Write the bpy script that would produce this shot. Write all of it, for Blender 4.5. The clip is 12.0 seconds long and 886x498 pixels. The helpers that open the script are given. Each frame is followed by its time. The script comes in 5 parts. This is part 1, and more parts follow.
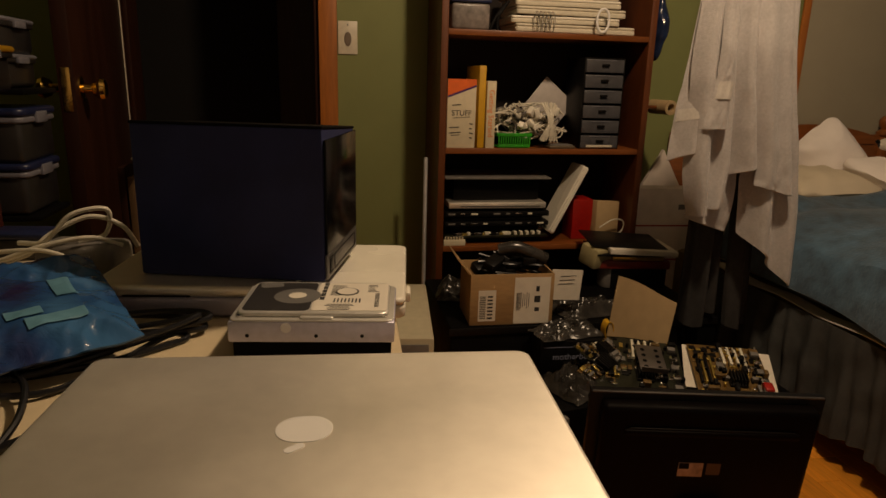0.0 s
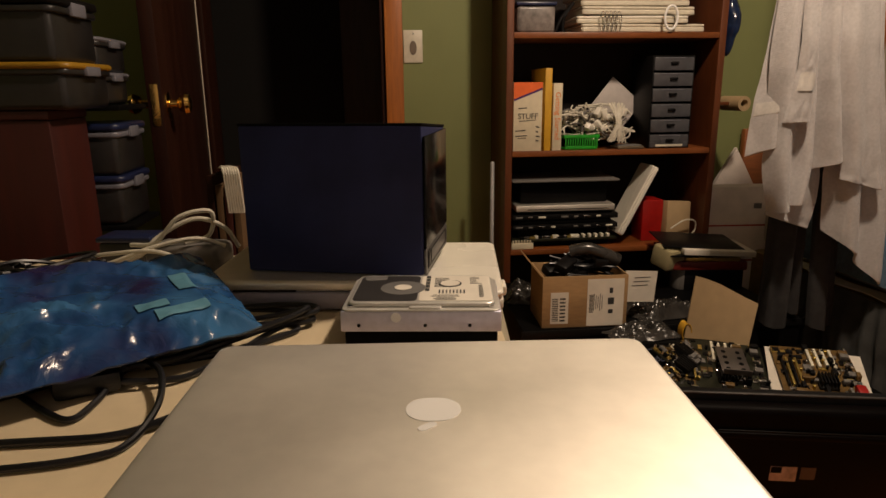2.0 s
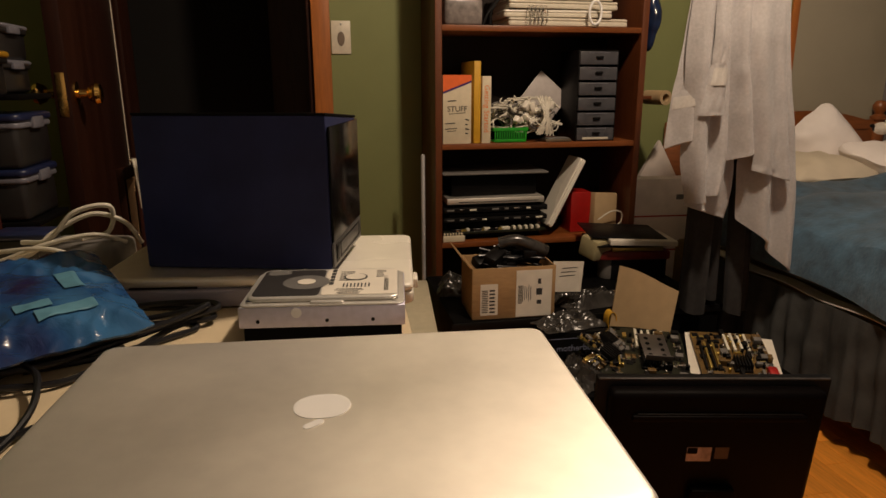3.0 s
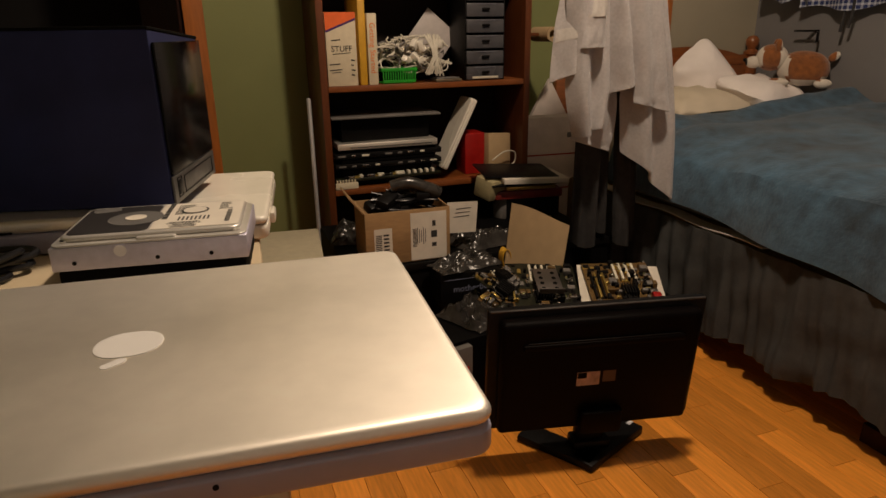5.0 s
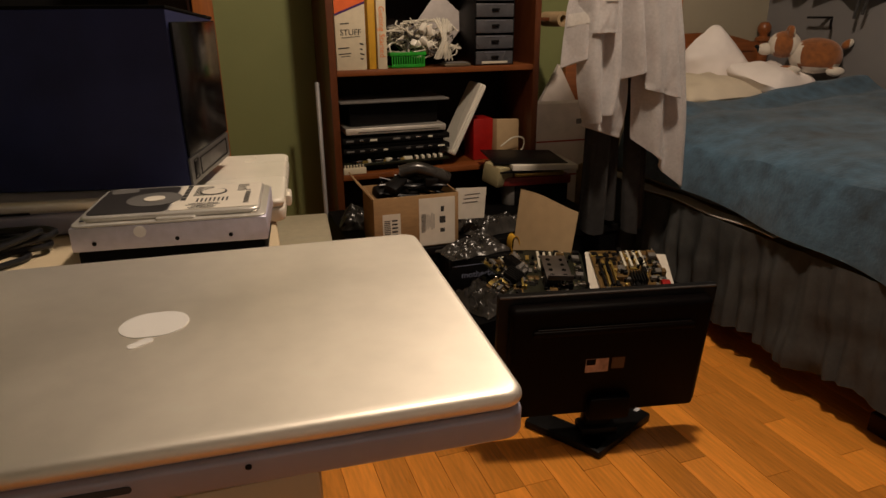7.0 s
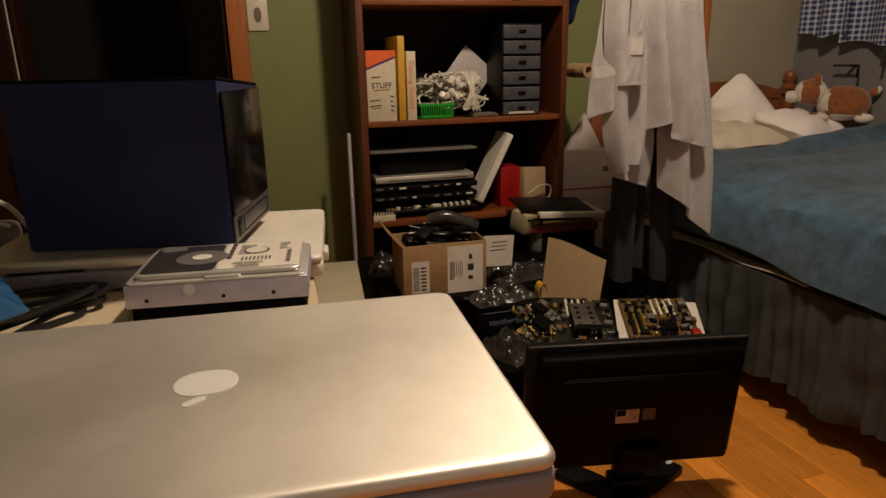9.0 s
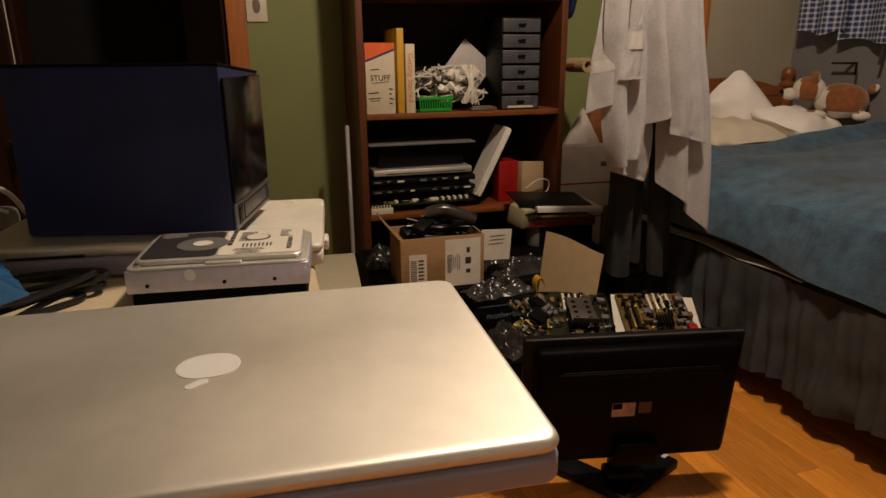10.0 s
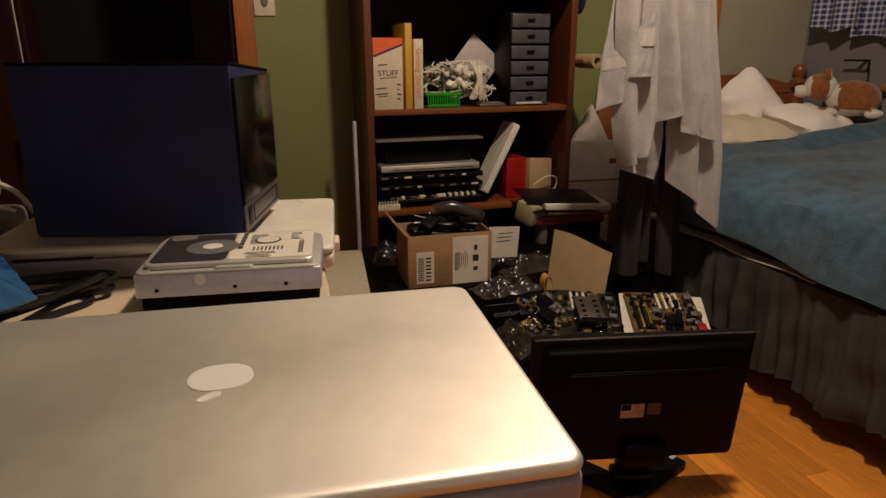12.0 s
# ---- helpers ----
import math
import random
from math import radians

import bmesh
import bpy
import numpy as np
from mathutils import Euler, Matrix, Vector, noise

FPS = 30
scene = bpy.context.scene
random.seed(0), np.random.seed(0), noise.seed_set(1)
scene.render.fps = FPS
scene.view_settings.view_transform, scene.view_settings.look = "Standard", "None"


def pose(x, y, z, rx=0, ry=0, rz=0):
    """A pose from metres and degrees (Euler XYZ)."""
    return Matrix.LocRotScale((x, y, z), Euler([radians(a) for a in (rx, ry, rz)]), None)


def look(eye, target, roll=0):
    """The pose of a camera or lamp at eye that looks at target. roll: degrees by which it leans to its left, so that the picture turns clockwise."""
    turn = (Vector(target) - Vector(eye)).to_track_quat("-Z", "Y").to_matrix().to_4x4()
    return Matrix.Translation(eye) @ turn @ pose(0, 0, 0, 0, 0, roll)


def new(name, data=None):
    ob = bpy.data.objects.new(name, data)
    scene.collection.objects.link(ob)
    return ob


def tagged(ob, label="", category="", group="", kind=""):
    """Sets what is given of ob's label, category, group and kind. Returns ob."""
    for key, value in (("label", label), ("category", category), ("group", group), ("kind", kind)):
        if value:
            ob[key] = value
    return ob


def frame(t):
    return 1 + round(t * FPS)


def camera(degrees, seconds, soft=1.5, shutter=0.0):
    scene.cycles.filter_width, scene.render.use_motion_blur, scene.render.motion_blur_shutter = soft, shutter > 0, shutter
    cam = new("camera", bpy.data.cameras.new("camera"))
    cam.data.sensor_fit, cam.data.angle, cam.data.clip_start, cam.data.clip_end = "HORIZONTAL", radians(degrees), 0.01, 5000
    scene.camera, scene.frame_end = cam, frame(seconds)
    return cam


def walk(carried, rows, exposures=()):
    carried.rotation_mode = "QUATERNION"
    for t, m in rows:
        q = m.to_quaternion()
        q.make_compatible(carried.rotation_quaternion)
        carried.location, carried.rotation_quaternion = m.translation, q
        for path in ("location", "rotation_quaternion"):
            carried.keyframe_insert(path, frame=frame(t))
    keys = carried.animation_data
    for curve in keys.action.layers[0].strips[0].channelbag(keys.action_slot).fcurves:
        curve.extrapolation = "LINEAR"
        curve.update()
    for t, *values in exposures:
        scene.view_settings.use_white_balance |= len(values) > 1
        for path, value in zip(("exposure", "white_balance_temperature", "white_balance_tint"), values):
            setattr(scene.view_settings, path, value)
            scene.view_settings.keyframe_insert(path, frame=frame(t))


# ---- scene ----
cam = camera(69.3, 12.0)
PATH = [
    (0, (-0.003, 0.063, 0.981), (0.37, 1.96, 0.47), 1.6),
    (0.5, (0.003, 0.075, 0.968), (0.423, 1.951, 0.418), 1.0),
    (1, (-0.011, 0.071, 0.972), (0.372, 1.96, 0.437), -0.5),
    (1.5, (-0.041, 0.063, 0.965), (0.207, 1.973, 0.424), -1.8),
    (2, (-0.05, 0.058, 0.966), (0.154, 1.987, 0.481), -0.6),
    (2.5, (-0.037, 0.056, 0.968), (0.222, 1.979, 0.484), -0.5),
    (3, (-0.014, 0.061, 0.962), (0.369, 1.958, 0.457), -0.1),
    (3.5, (0.01, 0.066, 0.95), (0.506, 1.926, 0.407), -0.3),
    (5.5, (0.043, 0.079, 0.922), (0.686, 1.855, 0.264), -0.9),
    (6, (0.041, 0.078, 0.922), (0.679, 1.855, 0.263), -0.9),
    (6.5, (0.035, 0.074, 0.924), (0.67, 1.856, 0.277), -0.4),
    (7, (0.03, 0.084, 0.921), (0.652, 1.857, 0.236), -0.5),
    (9, (0.02, 0.071, 0.94), (0.579, 1.909, 0.383), -1.1),
    (9.5, (0.023, 0.071, 0.934), (0.61, 1.898, 0.371), -0.7),
    (10, (0.015, 0.071, 0.934), (0.584, 1.901, 0.363), -0.5),
    (10.5, (0.021, 0.071, 0.936), (0.615, 1.889, 0.352), -0.5),
    (11, (0.029, 0.075, 0.94), (0.637, 1.889, 0.359), -1.3),
    (11.5, (0.023, 0.081, 0.937), (0.649, 1.886, 0.346), -0.2),
    (12, (0.011, 0.086, 0.94), (0.565, 1.916, 0.351), -0.2),
]
walk(cam, [(t, look(eye, target, roll)) for t, eye, target, roll in PATH], exposures=((0, -0.5, 8000, 10), (0.5, -0.26, 7400, 10), (1.0, -0.08, 7000, 10), (1.6, -0.03, 6800, 10), (2.0, 0.02, 6650, 10), (3.5, -0.02, 6700, 10), (7.0, -0.12, 6500, 10), (9.0, -0.06, 6500, 10), (12.0, -0.05, 6450, 10)))

# ---- light ----
world = bpy.data.worlds.new("night")
world.use_nodes = True
scene.world = world
world.node_tree.nodes["Background"].inputs[0].default_value = (0.0005, 0.0006, 0.001, 1)
world.node_tree.nodes["Background"].inputs[1].default_value = 1.0
lamp_data = bpy.data.lights.new("ceiling_bulb", "POINT")
lamp_data.energy, lamp_data.color, lamp_data.shadow_soft_size = 84, (1.0, 0.785, 0.595), 0.06
ceiling_bulb = new("ceiling_bulb", lamp_data)
ceiling_bulb.location = (0.80, 0.98, 2.20)


# ---- materials ----
MATS = {}


def mat(name, color, rough=0.5, metal=0.0, vary=0.12, scale=30.0, bump=0.0, bump_scale=200.0, stretch=(1, 1, 1), spec=0.5, coat=0.0, alpha=1.0, per_object=0.0, rough_vary=0.08, sheen=0.0):
    """A surface with colour drift at two scales, uneven gloss and a fine relief."""
    if name in MATS:
        return MATS[name]
    m = bpy.data.materials.new(name)
    m.use_nodes = True
    nt = m.node_tree
    b = nt.nodes["Principled BSDF"]
    tc = nt.nodes.new("ShaderNodeTexCoord")
    mp = nt.nodes.new("ShaderNodeMapping")
    mp.inputs["Scale"].default_value = stretch
    nt.links.new(tc.outputs["Object"], mp.inputs[0])
    n1 = nt.nodes.new("ShaderNodeTexNoise")
    n1.inputs["Scale"].default_value, n1.inputs["Detail"].default_value = scale, 6
    n2 = nt.nodes.new("ShaderNodeTexNoise")
    n2.inputs["Scale"].default_value, n2.inputs["Detail"].default_value = scale * 0.13, 3
    for n in (n1, n2):
        nt.links.new(mp.outputs[0], n.inputs["Vector"])
    add = nt.nodes.new("ShaderNodeMath")
    add.operation = "ADD"
    nt.links.new(n1.outputs[0], add.inputs[0])
    nt.links.new(n2.outputs[0], add.inputs[1])
    val = add.outputs[0]
    if per_object:
        oi = nt.nodes.new("ShaderNodeObjectInfo")
        ad = nt.nodes.new("ShaderNodeMath")
        ad.operation = "MULTIPLY_ADD"
        ad.inputs[1].default_value = per_object
        nt.links.new(oi.outputs["Random"], ad.inputs[0])
        nt.links.new(val, ad.inputs[2])
        sub = nt.nodes.new("ShaderNodeMath")
        sub.operation = "SUBTRACT"
        sub.inputs[1].default_value = per_object / 2
        nt.links.new(ad.outputs[0], sub.inputs[0])
        val = sub.outputs[0]
    mr = nt.nodes.new("ShaderNodeMapRange")
    mr.inputs[1].default_value, mr.inputs[2].default_value = 0.5, 1.5
    mr.inputs[3].default_value, mr.inputs[4].default_value = 1 - vary * 2, 1 + vary * 2
    nt.links.new(val, mr.inputs[0])
    mul = nt.nodes.new("ShaderNodeVectorMath")
    mul.operation = "SCALE"
    mul.inputs[0].default_value = color[:3]
    nt.links.new(mr.outputs[0], mul.inputs["Scale"])
    nt.links.new(mul.outputs[0], b.inputs["Base Color"])
    rr = nt.nodes.new("ShaderNodeMapRange")
    rr.inputs[1].default_value, rr.inputs[2].default_value = 0.3, 0.7
    rr.inputs[3].default_value, rr.inputs[4].default_value = max(0.02, rough - rough_vary), min(1, rough + rough_vary)
    nt.links.new(n2.outputs[0], rr.inputs[0])
    nt.links.new(rr.outputs[0], b.inputs["Roughness"])
    b.inputs["Metallic"].default_value = metal
    b.inputs["Specular IOR Level"].default_value = spec
    b.inputs["Coat Weight"].default_value = coat
    b.inputs["Sheen Weight"].default_value = sheen
    b.inputs["Alpha"].default_value = alpha
    if bump:
        n3 = nt.nodes.new("ShaderNodeTexNoise")
        n3.inputs["Scale"].default_value, n3.inputs["Detail"].default_value = bump_scale, 4
        nt.links.new(mp.outputs[0], n3.inputs["Vector"])
        bp = nt.nodes.new("ShaderNodeBump")
        bp.inputs["Strength"].default_value, bp.inputs["Distance"].default_value = bump, 0.002
        nt.links.new(n3.outputs[0], bp.inputs["Height"])
        nt.links.new(bp.outputs[0], b.inputs["Normal"])
    MATS[name] = m
    return m


GREEN_WALL = mat("green_wall_paint", (0.185, 0.205, 0.075), 0.65, vary=0.06, scale=6, bump=0.15, bump_scale=120)
# greyer than the cream wall: the east side's shade is in the colour
EAST_WALL_SHADE = mat("east_wall_shade", (0.19, 0.183, 0.185), 0.7, vary=0.05, scale=5, bump=0.12, bump_scale=120)
CREAM_WALL = mat("cream_wall_paint", (0.34, 0.305, 0.225), 0.7, vary=0.05, scale=5, bump=0.12, bump_scale=120)
# near-black colour puts the hall's darkness into its walls
HALL_SHADE = mat("hall_shade_paint", (0.003, 0.0026, 0.002), 0.8, vary=0.1, scale=4)
# unseen ceiling, darkened so that less light bounces off it
CEILING_DIMMED = mat("ceiling_dimmed", (0.14, 0.13, 0.11), 0.85, vary=0.04, scale=8, bump=0.2, bump_scale=90)
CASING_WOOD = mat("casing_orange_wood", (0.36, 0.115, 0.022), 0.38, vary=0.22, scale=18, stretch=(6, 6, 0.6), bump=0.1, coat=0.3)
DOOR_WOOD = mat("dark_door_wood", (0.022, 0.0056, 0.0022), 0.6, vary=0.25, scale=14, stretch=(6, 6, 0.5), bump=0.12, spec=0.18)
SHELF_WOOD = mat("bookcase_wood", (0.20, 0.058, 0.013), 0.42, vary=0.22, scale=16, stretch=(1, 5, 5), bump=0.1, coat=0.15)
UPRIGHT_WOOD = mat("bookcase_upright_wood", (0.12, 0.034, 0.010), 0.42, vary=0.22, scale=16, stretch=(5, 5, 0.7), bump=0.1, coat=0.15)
RED_WOOD = mat("red_brown_cabinet_wood", (0.042, 0.004, 0.0018), 0.55, vary=0.25, scale=10, stretch=(4, 4, 0.6), bump=0.1)
BED_WOOD = mat("bed_wood", (0.24, 0.075, 0.02), 0.35, vary=0.2, scale=20, stretch=(0.6, 5, 5), bump=0.08, coat=0.3)
PLANK = mat("laminate_plank", (0.76, 0.285, 0.040), 0.33, vary=0.18, scale=22, stretch=(7, 0.6, 5), bump=0.05, per_object=0.75, coat=0.25)
GAP = mat("plank_joint", (0.42, 0.17, 0.03), 0.6)
DESK_TOP = mat("cream_desk_laminate", (0.62, 0.51, 0.34), 0.42, vary=0.06, scale=40, bump=0.04)
# white panel with a bluish glow tinted into it
DESK_BLUE_LIT = mat("desk_panel_blue_lit", (0.50, 0.50, 0.70), 0.5, vary=0.05, scale=20)
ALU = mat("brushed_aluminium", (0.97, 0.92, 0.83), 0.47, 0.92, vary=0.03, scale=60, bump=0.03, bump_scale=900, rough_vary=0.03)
# plain aluminium, bluish light from the camera side mixed into the colour
ALU_BLUE_LIT = mat("aluminium_blue_lit", (0.42, 0.41, 0.52), 0.42, 0.35, vary=0.05, scale=60, rough_vary=0.05)
# drive casting; its lavender cast is bluish light put into the colour
HD_ALU_BLUE_LIT = mat("cast_aluminium_blue_lit", (0.62, 0.61, 0.74), 0.45, 0.55, vary=0.10, scale=120, bump=0.1, bump_scale=700)
LID_STEEL = mat("pressed_lid_steel", (0.72, 0.70, 0.66), 0.34, 0.55, vary=0.06, scale=80)
CHROME = mat("polished_steel", (0.75, 0.73, 0.70), 0.15, 1.0, vary=0.04, scale=80)
BRASS = mat("polished_brass", (0.80, 0.52, 0.16), 0.2, 1.0, vary=0.08, scale=60)
LOGO_WHITE = mat("logo_white", (0.85, 0.84, 0.82), 0.35, vary=0.02)
WHITE_PLASTIC = mat("white_polycarbonate", (0.82, 0.78, 0.68), 0.28, vary=0.03, scale=40, coat=0.3)
OFFWHITE = mat("offwhite_plastic", (0.62, 0.57, 0.46), 0.4, vary=0.08, scale=60)
BEIGE = mat("beige_plastic", (0.46, 0.41, 0.29), 0.5, vary=0.08, scale=50, bump=0.1, bump_scale=900)
BLACK = mat("black_plastic", (0.007, 0.0066, 0.0068), 0.42, vary=0.2, scale=60, bump=0.06, bump_scale=900, spec=0.14)
BLACK_MATTE = mat("matte_black_plastic", (0.003, 0.0028, 0.003), 0.6, vary=0.2, scale=60, spec=0.08)
BLACK_GLOSS = mat("glossy_black_plastic", (0.003, 0.003, 0.004), 0.2, vary=0.2, scale=60, spec=0.16)
# dark case; the blue includes bluish light reflected on its front
CASE_BLUE_LIT = mat("dark_case_blue_lit", (0.022, 0.028, 0.092), 0.6, vary=0.25, scale=14, bump=0.05, bump_scale=600, spec=0.22)
RUBBER = mat("black_cable_rubber", (0.005, 0.005, 0.007), 0.35, vary=0.15, scale=80)
WHITE_CABLE = mat("white_cable", (0.66, 0.62, 0.52), 0.45, vary=0.1, scale=90)
GREY_PLASTIC = mat("grey_plastic", (0.16, 0.15, 0.14), 0.5, vary=0.15, scale=60)
DRAWER_PLASTIC = mat("smoky_drawer_plastic", (0.075, 0.074, 0.082), 0.3, vary=0.2, scale=30)
CLEAR_BIN = mat("cloudy_bin_plastic", (0.020, 0.019, 0.019), 0.34, vary=0.3, scale=26)
BLUE_LID = mat("blue_lid_plastic", (0.010, 0.016, 0.055), 0.35, vary=0.15, scale=40)
WHITE_LID = mat("pale_lid_plastic", (0.16, 0.16, 0.19), 0.35, vary=0.1, scale=40)
YELLOW_LID = mat("yellow_lid_plastic", (0.30, 0.16, 0.012), 0.4, vary=0.12, scale=40)
GREEN_PLASTIC = mat("green_basket_plastic", (0.015, 0.30, 0.02), 0.4, vary=0.15, scale=60)
RED_PLASTIC = mat("red_plastic", (0.34, 0.008, 0.006), 0.4, vary=0.15, scale=40)
PAPER = mat("white_paper", (0.72, 0.67, 0.58), 0.75, vary=0.06, scale=40)
PRINT = mat("black_print", (0.03, 0.03, 0.03), 0.7)
ORANGE_CARD = mat("orange_card", (0.80, 0.14, 0.025), 0.6, vary=0.08, scale=40)
PURPLE_CARD = mat("purple_print", (0.06, 0.02, 0.14), 0.6)
ORANGE_PRINT = mat("orange_print", (0.75, 0.20, 0.03), 0.7)
YELLOW_CARD = mat("yellow_card", (0.62, 0.34, 0.025), 0.55, vary=0.08, scale=40)
CREAM_CARD = mat("cream_card", (0.66, 0.58, 0.42), 0.65, vary=0.07, scale=40)
CARDBOARD = mat("brown_cardboard", (0.36, 0.22, 0.10), 0.8, vary=0.12, scale=40, stretch=(1, 1, 4), bump=0.15, bump_scale=300)
TAN_CARD = mat("tan_card", (0.40, 0.28, 0.15), 0.8, vary=0.07, scale=30, bump=0.1, bump_scale=200)
WHITE_CARTON = mat("grey_white_carton", (0.74, 0.66, 0.60), 0.75, vary=0.1, scale=20)
RED_TAPE = mat("red_strap", (0.36, 0.03, 0.02), 0.6)
TOWEL = mat("grey_terry", (0.48, 0.465, 0.468), 0.95, vary=0.10, scale=140, bump=0.8, bump_scale=420, sheen=0.3)
TOWEL_HEM = mat("towel_hem", (0.58, 0.56, 0.53), 0.9, vary=0.08, scale=140, bump=0.4, bump_scale=500)
PANTS = mat("charcoal_cloth", (0.030, 0.028, 0.028), 0.95, vary=0.25, scale=60, bump=0.3, bump_scale=500)
SKIRT = mat("grey_green_bed_skirt", (0.048, 0.050, 0.049), 0.92, vary=0.30, scale=22, bump=0.5, bump_scale=160)
BLANKET = mat("blue_fleece", (0.036, 0.078, 0.122), 0.95, vary=0.5, scale=26, bump=1.0, bump_scale=110, sheen=0.3)
MATTRESS = mat("mattress_cloth", (0.55, 0.50, 0.42), 0.9, vary=0.06, scale=30)
BOX_SPRING = mat("box_spring_ochre", (0.20, 0.13, 0.04), 0.9, vary=0.2, scale=40)
PILLOW = mat("white_cotton", (0.88, 0.82, 0.79), 0.9, vary=0.06, scale=12, bump=0.5, bump_scale=45)
PILLOW_CREAM = mat("cream_cotton", (0.62, 0.54, 0.42), 0.9, vary=0.06, scale=12, bump=0.4, bump_scale=45)
PLUSH_BROWN = mat("brown_plush", (0.25, 0.082, 0.018), 0.95, vary=0.3, scale=60, bump=0.8, bump_scale=300, sheen=0.4)
PLUSH_WHITE = mat("white_plush", (0.66, 0.60, 0.52), 0.95, vary=0.1, scale=60, bump=0.8, bump_scale=300)
PCB_GREEN = mat("green_circuit_board", (0.013, 0.014, 0.006), 0.4, vary=0.4, scale=160, bump=0.3, bump_scale=600)
PCB_BROWN = mat("amber_circuit_board", (0.13, 0.075, 0.022), 0.4, vary=0.35, scale=160, bump=0.3, bump_scale=600)
GOLD = mat("gold_contacts", (0.62, 0.45, 0.13), 0.35, 0.8, vary=0.15, scale=90)
IVORY = mat("ivory_slot_plastic", (0.72, 0.68, 0.55), 0.45)
BAG_FILM = mat("grey_static_bag", (0.032, 0.029, 0.026), 0.26, vary=0.5, scale=40, bump=0.4, bump_scale=45)
TAPE_BLUE = mat("pale_blue_label", (0.09, 0.24, 0.33), 0.5, vary=0.15, scale=60)


def plaid():
    m = bpy.data.materials.new("blue_plaid_cotton")
    m.use_nodes = True
    nt = m.node_tree
    b = nt.nodes["Principled BSDF"]
    b.inputs["Roughness"].default_value = 0.9
    tc = nt.nodes.new("ShaderNodeTexCoord")
    sep = nt.nodes.new("ShaderNodeSeparateXYZ")
    nt.links.new(tc.outputs["Object"], sep.inputs[0])
    outs = []
    for axis in ("Y", "Z"):
        mu = nt.nodes.new("ShaderNodeMath")
        mu.operation = "MULTIPLY"
        mu.inputs[1].default_value = 46.0
        nt.links.new(sep.outputs[axis], mu.inputs[0])
        fr = nt.nodes.new("ShaderNodeMath")
        fr.operation = "FRACT"
        nt.links.new(mu.outputs[0], fr.inputs[0])
        gt = nt.nodes.new("ShaderNodeMath")
        gt.operation = "GREATER_THAN"
        gt.inputs[1].default_value = 0.62
        nt.links.new(fr.outputs[0], gt.inputs[0])
        outs.append(gt.outputs[0])
    ad = nt.nodes.new("ShaderNodeMath")
    ad.operation = "ADD"
    nt.links.new(outs[0], ad.inputs[0])
    nt.links.new(outs[1], ad.inputs[1])
    ramp = nt.nodes.new("ShaderNodeValToRGB")
    ramp.color_ramp.elements[0].color = (0.018, 0.030, 0.11, 1)
    ramp.color_ramp.elements[1].color = (0.46, 0.48, 0.55, 1)
    dv = nt.nodes.new("ShaderNodeMath")
    dv.operation = "MULTIPLY"
    dv.inputs[1].default_value = 0.5
    nt.links.new(ad.outputs[0], dv.inputs[0])
    nt.links.new(dv.outputs[0], ramp.inputs[0])
    nt.links.new(ramp.outputs[0], b.inputs["Base Color"])
    return m


PLAID = plaid()


def blue_film():
    """Crumpled translucent blue antistatic film."""
    m = bpy.data.materials.new("blue_static_film")
    m.use_nodes = True
    nt = m.node_tree
    b = nt.nodes["Principled BSDF"]
    tc = nt.nodes.new("ShaderNodeTexCoord")
    n = nt.nodes.new("ShaderNodeTexNoise")
    n.inputs["Scale"].default_value, n.inputs["Detail"].default_value, n.inputs["Distortion"].default_value = 9, 6, 0.6
    nt.links.new(tc.outputs["Object"], n.inputs["Vector"])
    ramp = nt.nodes.new("ShaderNodeValToRGB")
    ramp.color_ramp.elements[0].position, ramp.color_ramp.elements[0].color = 0.36, (0.018, 0.014, 0.060, 1)
    ramp.color_ramp.elements[1].position, ramp.color_ramp.elements[1].color = 0.66, (0.040, 0.135, 0.29, 1)
    mid = ramp.color_ramp.elements.new(0.50)
    mid.color = (0.016, 0.060, 0.170, 1)
    nt.links.new(n.outputs[0], ramp.inputs[0])
    nt.links.new(ramp.outputs[0], b.inputs["Base Color"])
    b.inputs["Roughness"].default_value = 0.17
    n2 = nt.nodes.new("ShaderNodeTexNoise")
    n2.inputs["Scale"].default_value, n2.inputs["Detail"].default_value, n2.inputs["Distortion"].default_value = 26, 5, 1.6
    nt.links.new(tc.outputs["Object"], n2.inputs["Vector"])
    bp = nt.nodes.new("ShaderNodeBump")
    bp.inputs["Strength"].default_value, bp.inputs["Distance"].default_value = 0.6, 0.004
    nt.links.new(n2.outputs[0], bp.inputs["Height"])
    nt.links.new(bp.outputs[0], b.inputs["Normal"])
    return m


BLUE_FILM = blue_film()


# ---- mesh helpers ----
def place(x=0, y=0, z=0, rz=0, rx=0, ry=0):
    return pose(x, y, z, rx, ry, rz)


def slab(sx, sy, sz, m=None, bevel=0.002, seg=2):
    """A box with rounded edges; its base is centred on the origin of m."""
    bm = bmesh.new()
    bmesh.ops.create_cube(bm, size=1.0)
    bmesh.ops.scale(bm, vec=(sx, sy, sz), verts=bm.verts)
    bmesh.ops.translate(bm, vec=(0, 0, sz / 2), verts=bm.verts)
    if bevel > 0:
        bmesh.ops.bevel(bm, geom=bm.edges[:], offset=min(bevel, 0.45 * min(sx, sy, sz)), segments=seg, affect="EDGES", profile=0.5)
    if m is not None:
        bmesh.ops.transform(bm, matrix=m, verts=bm.verts)
    return bm


def span(x0, x1, y0, y1, z0, z1, bevel=0.002, seg=2):
    return slab(x1 - x0, y1 - y0, z1 - z0, place((x0 + x1) / 2, (y0 + y1) / 2, z0), bevel, seg)


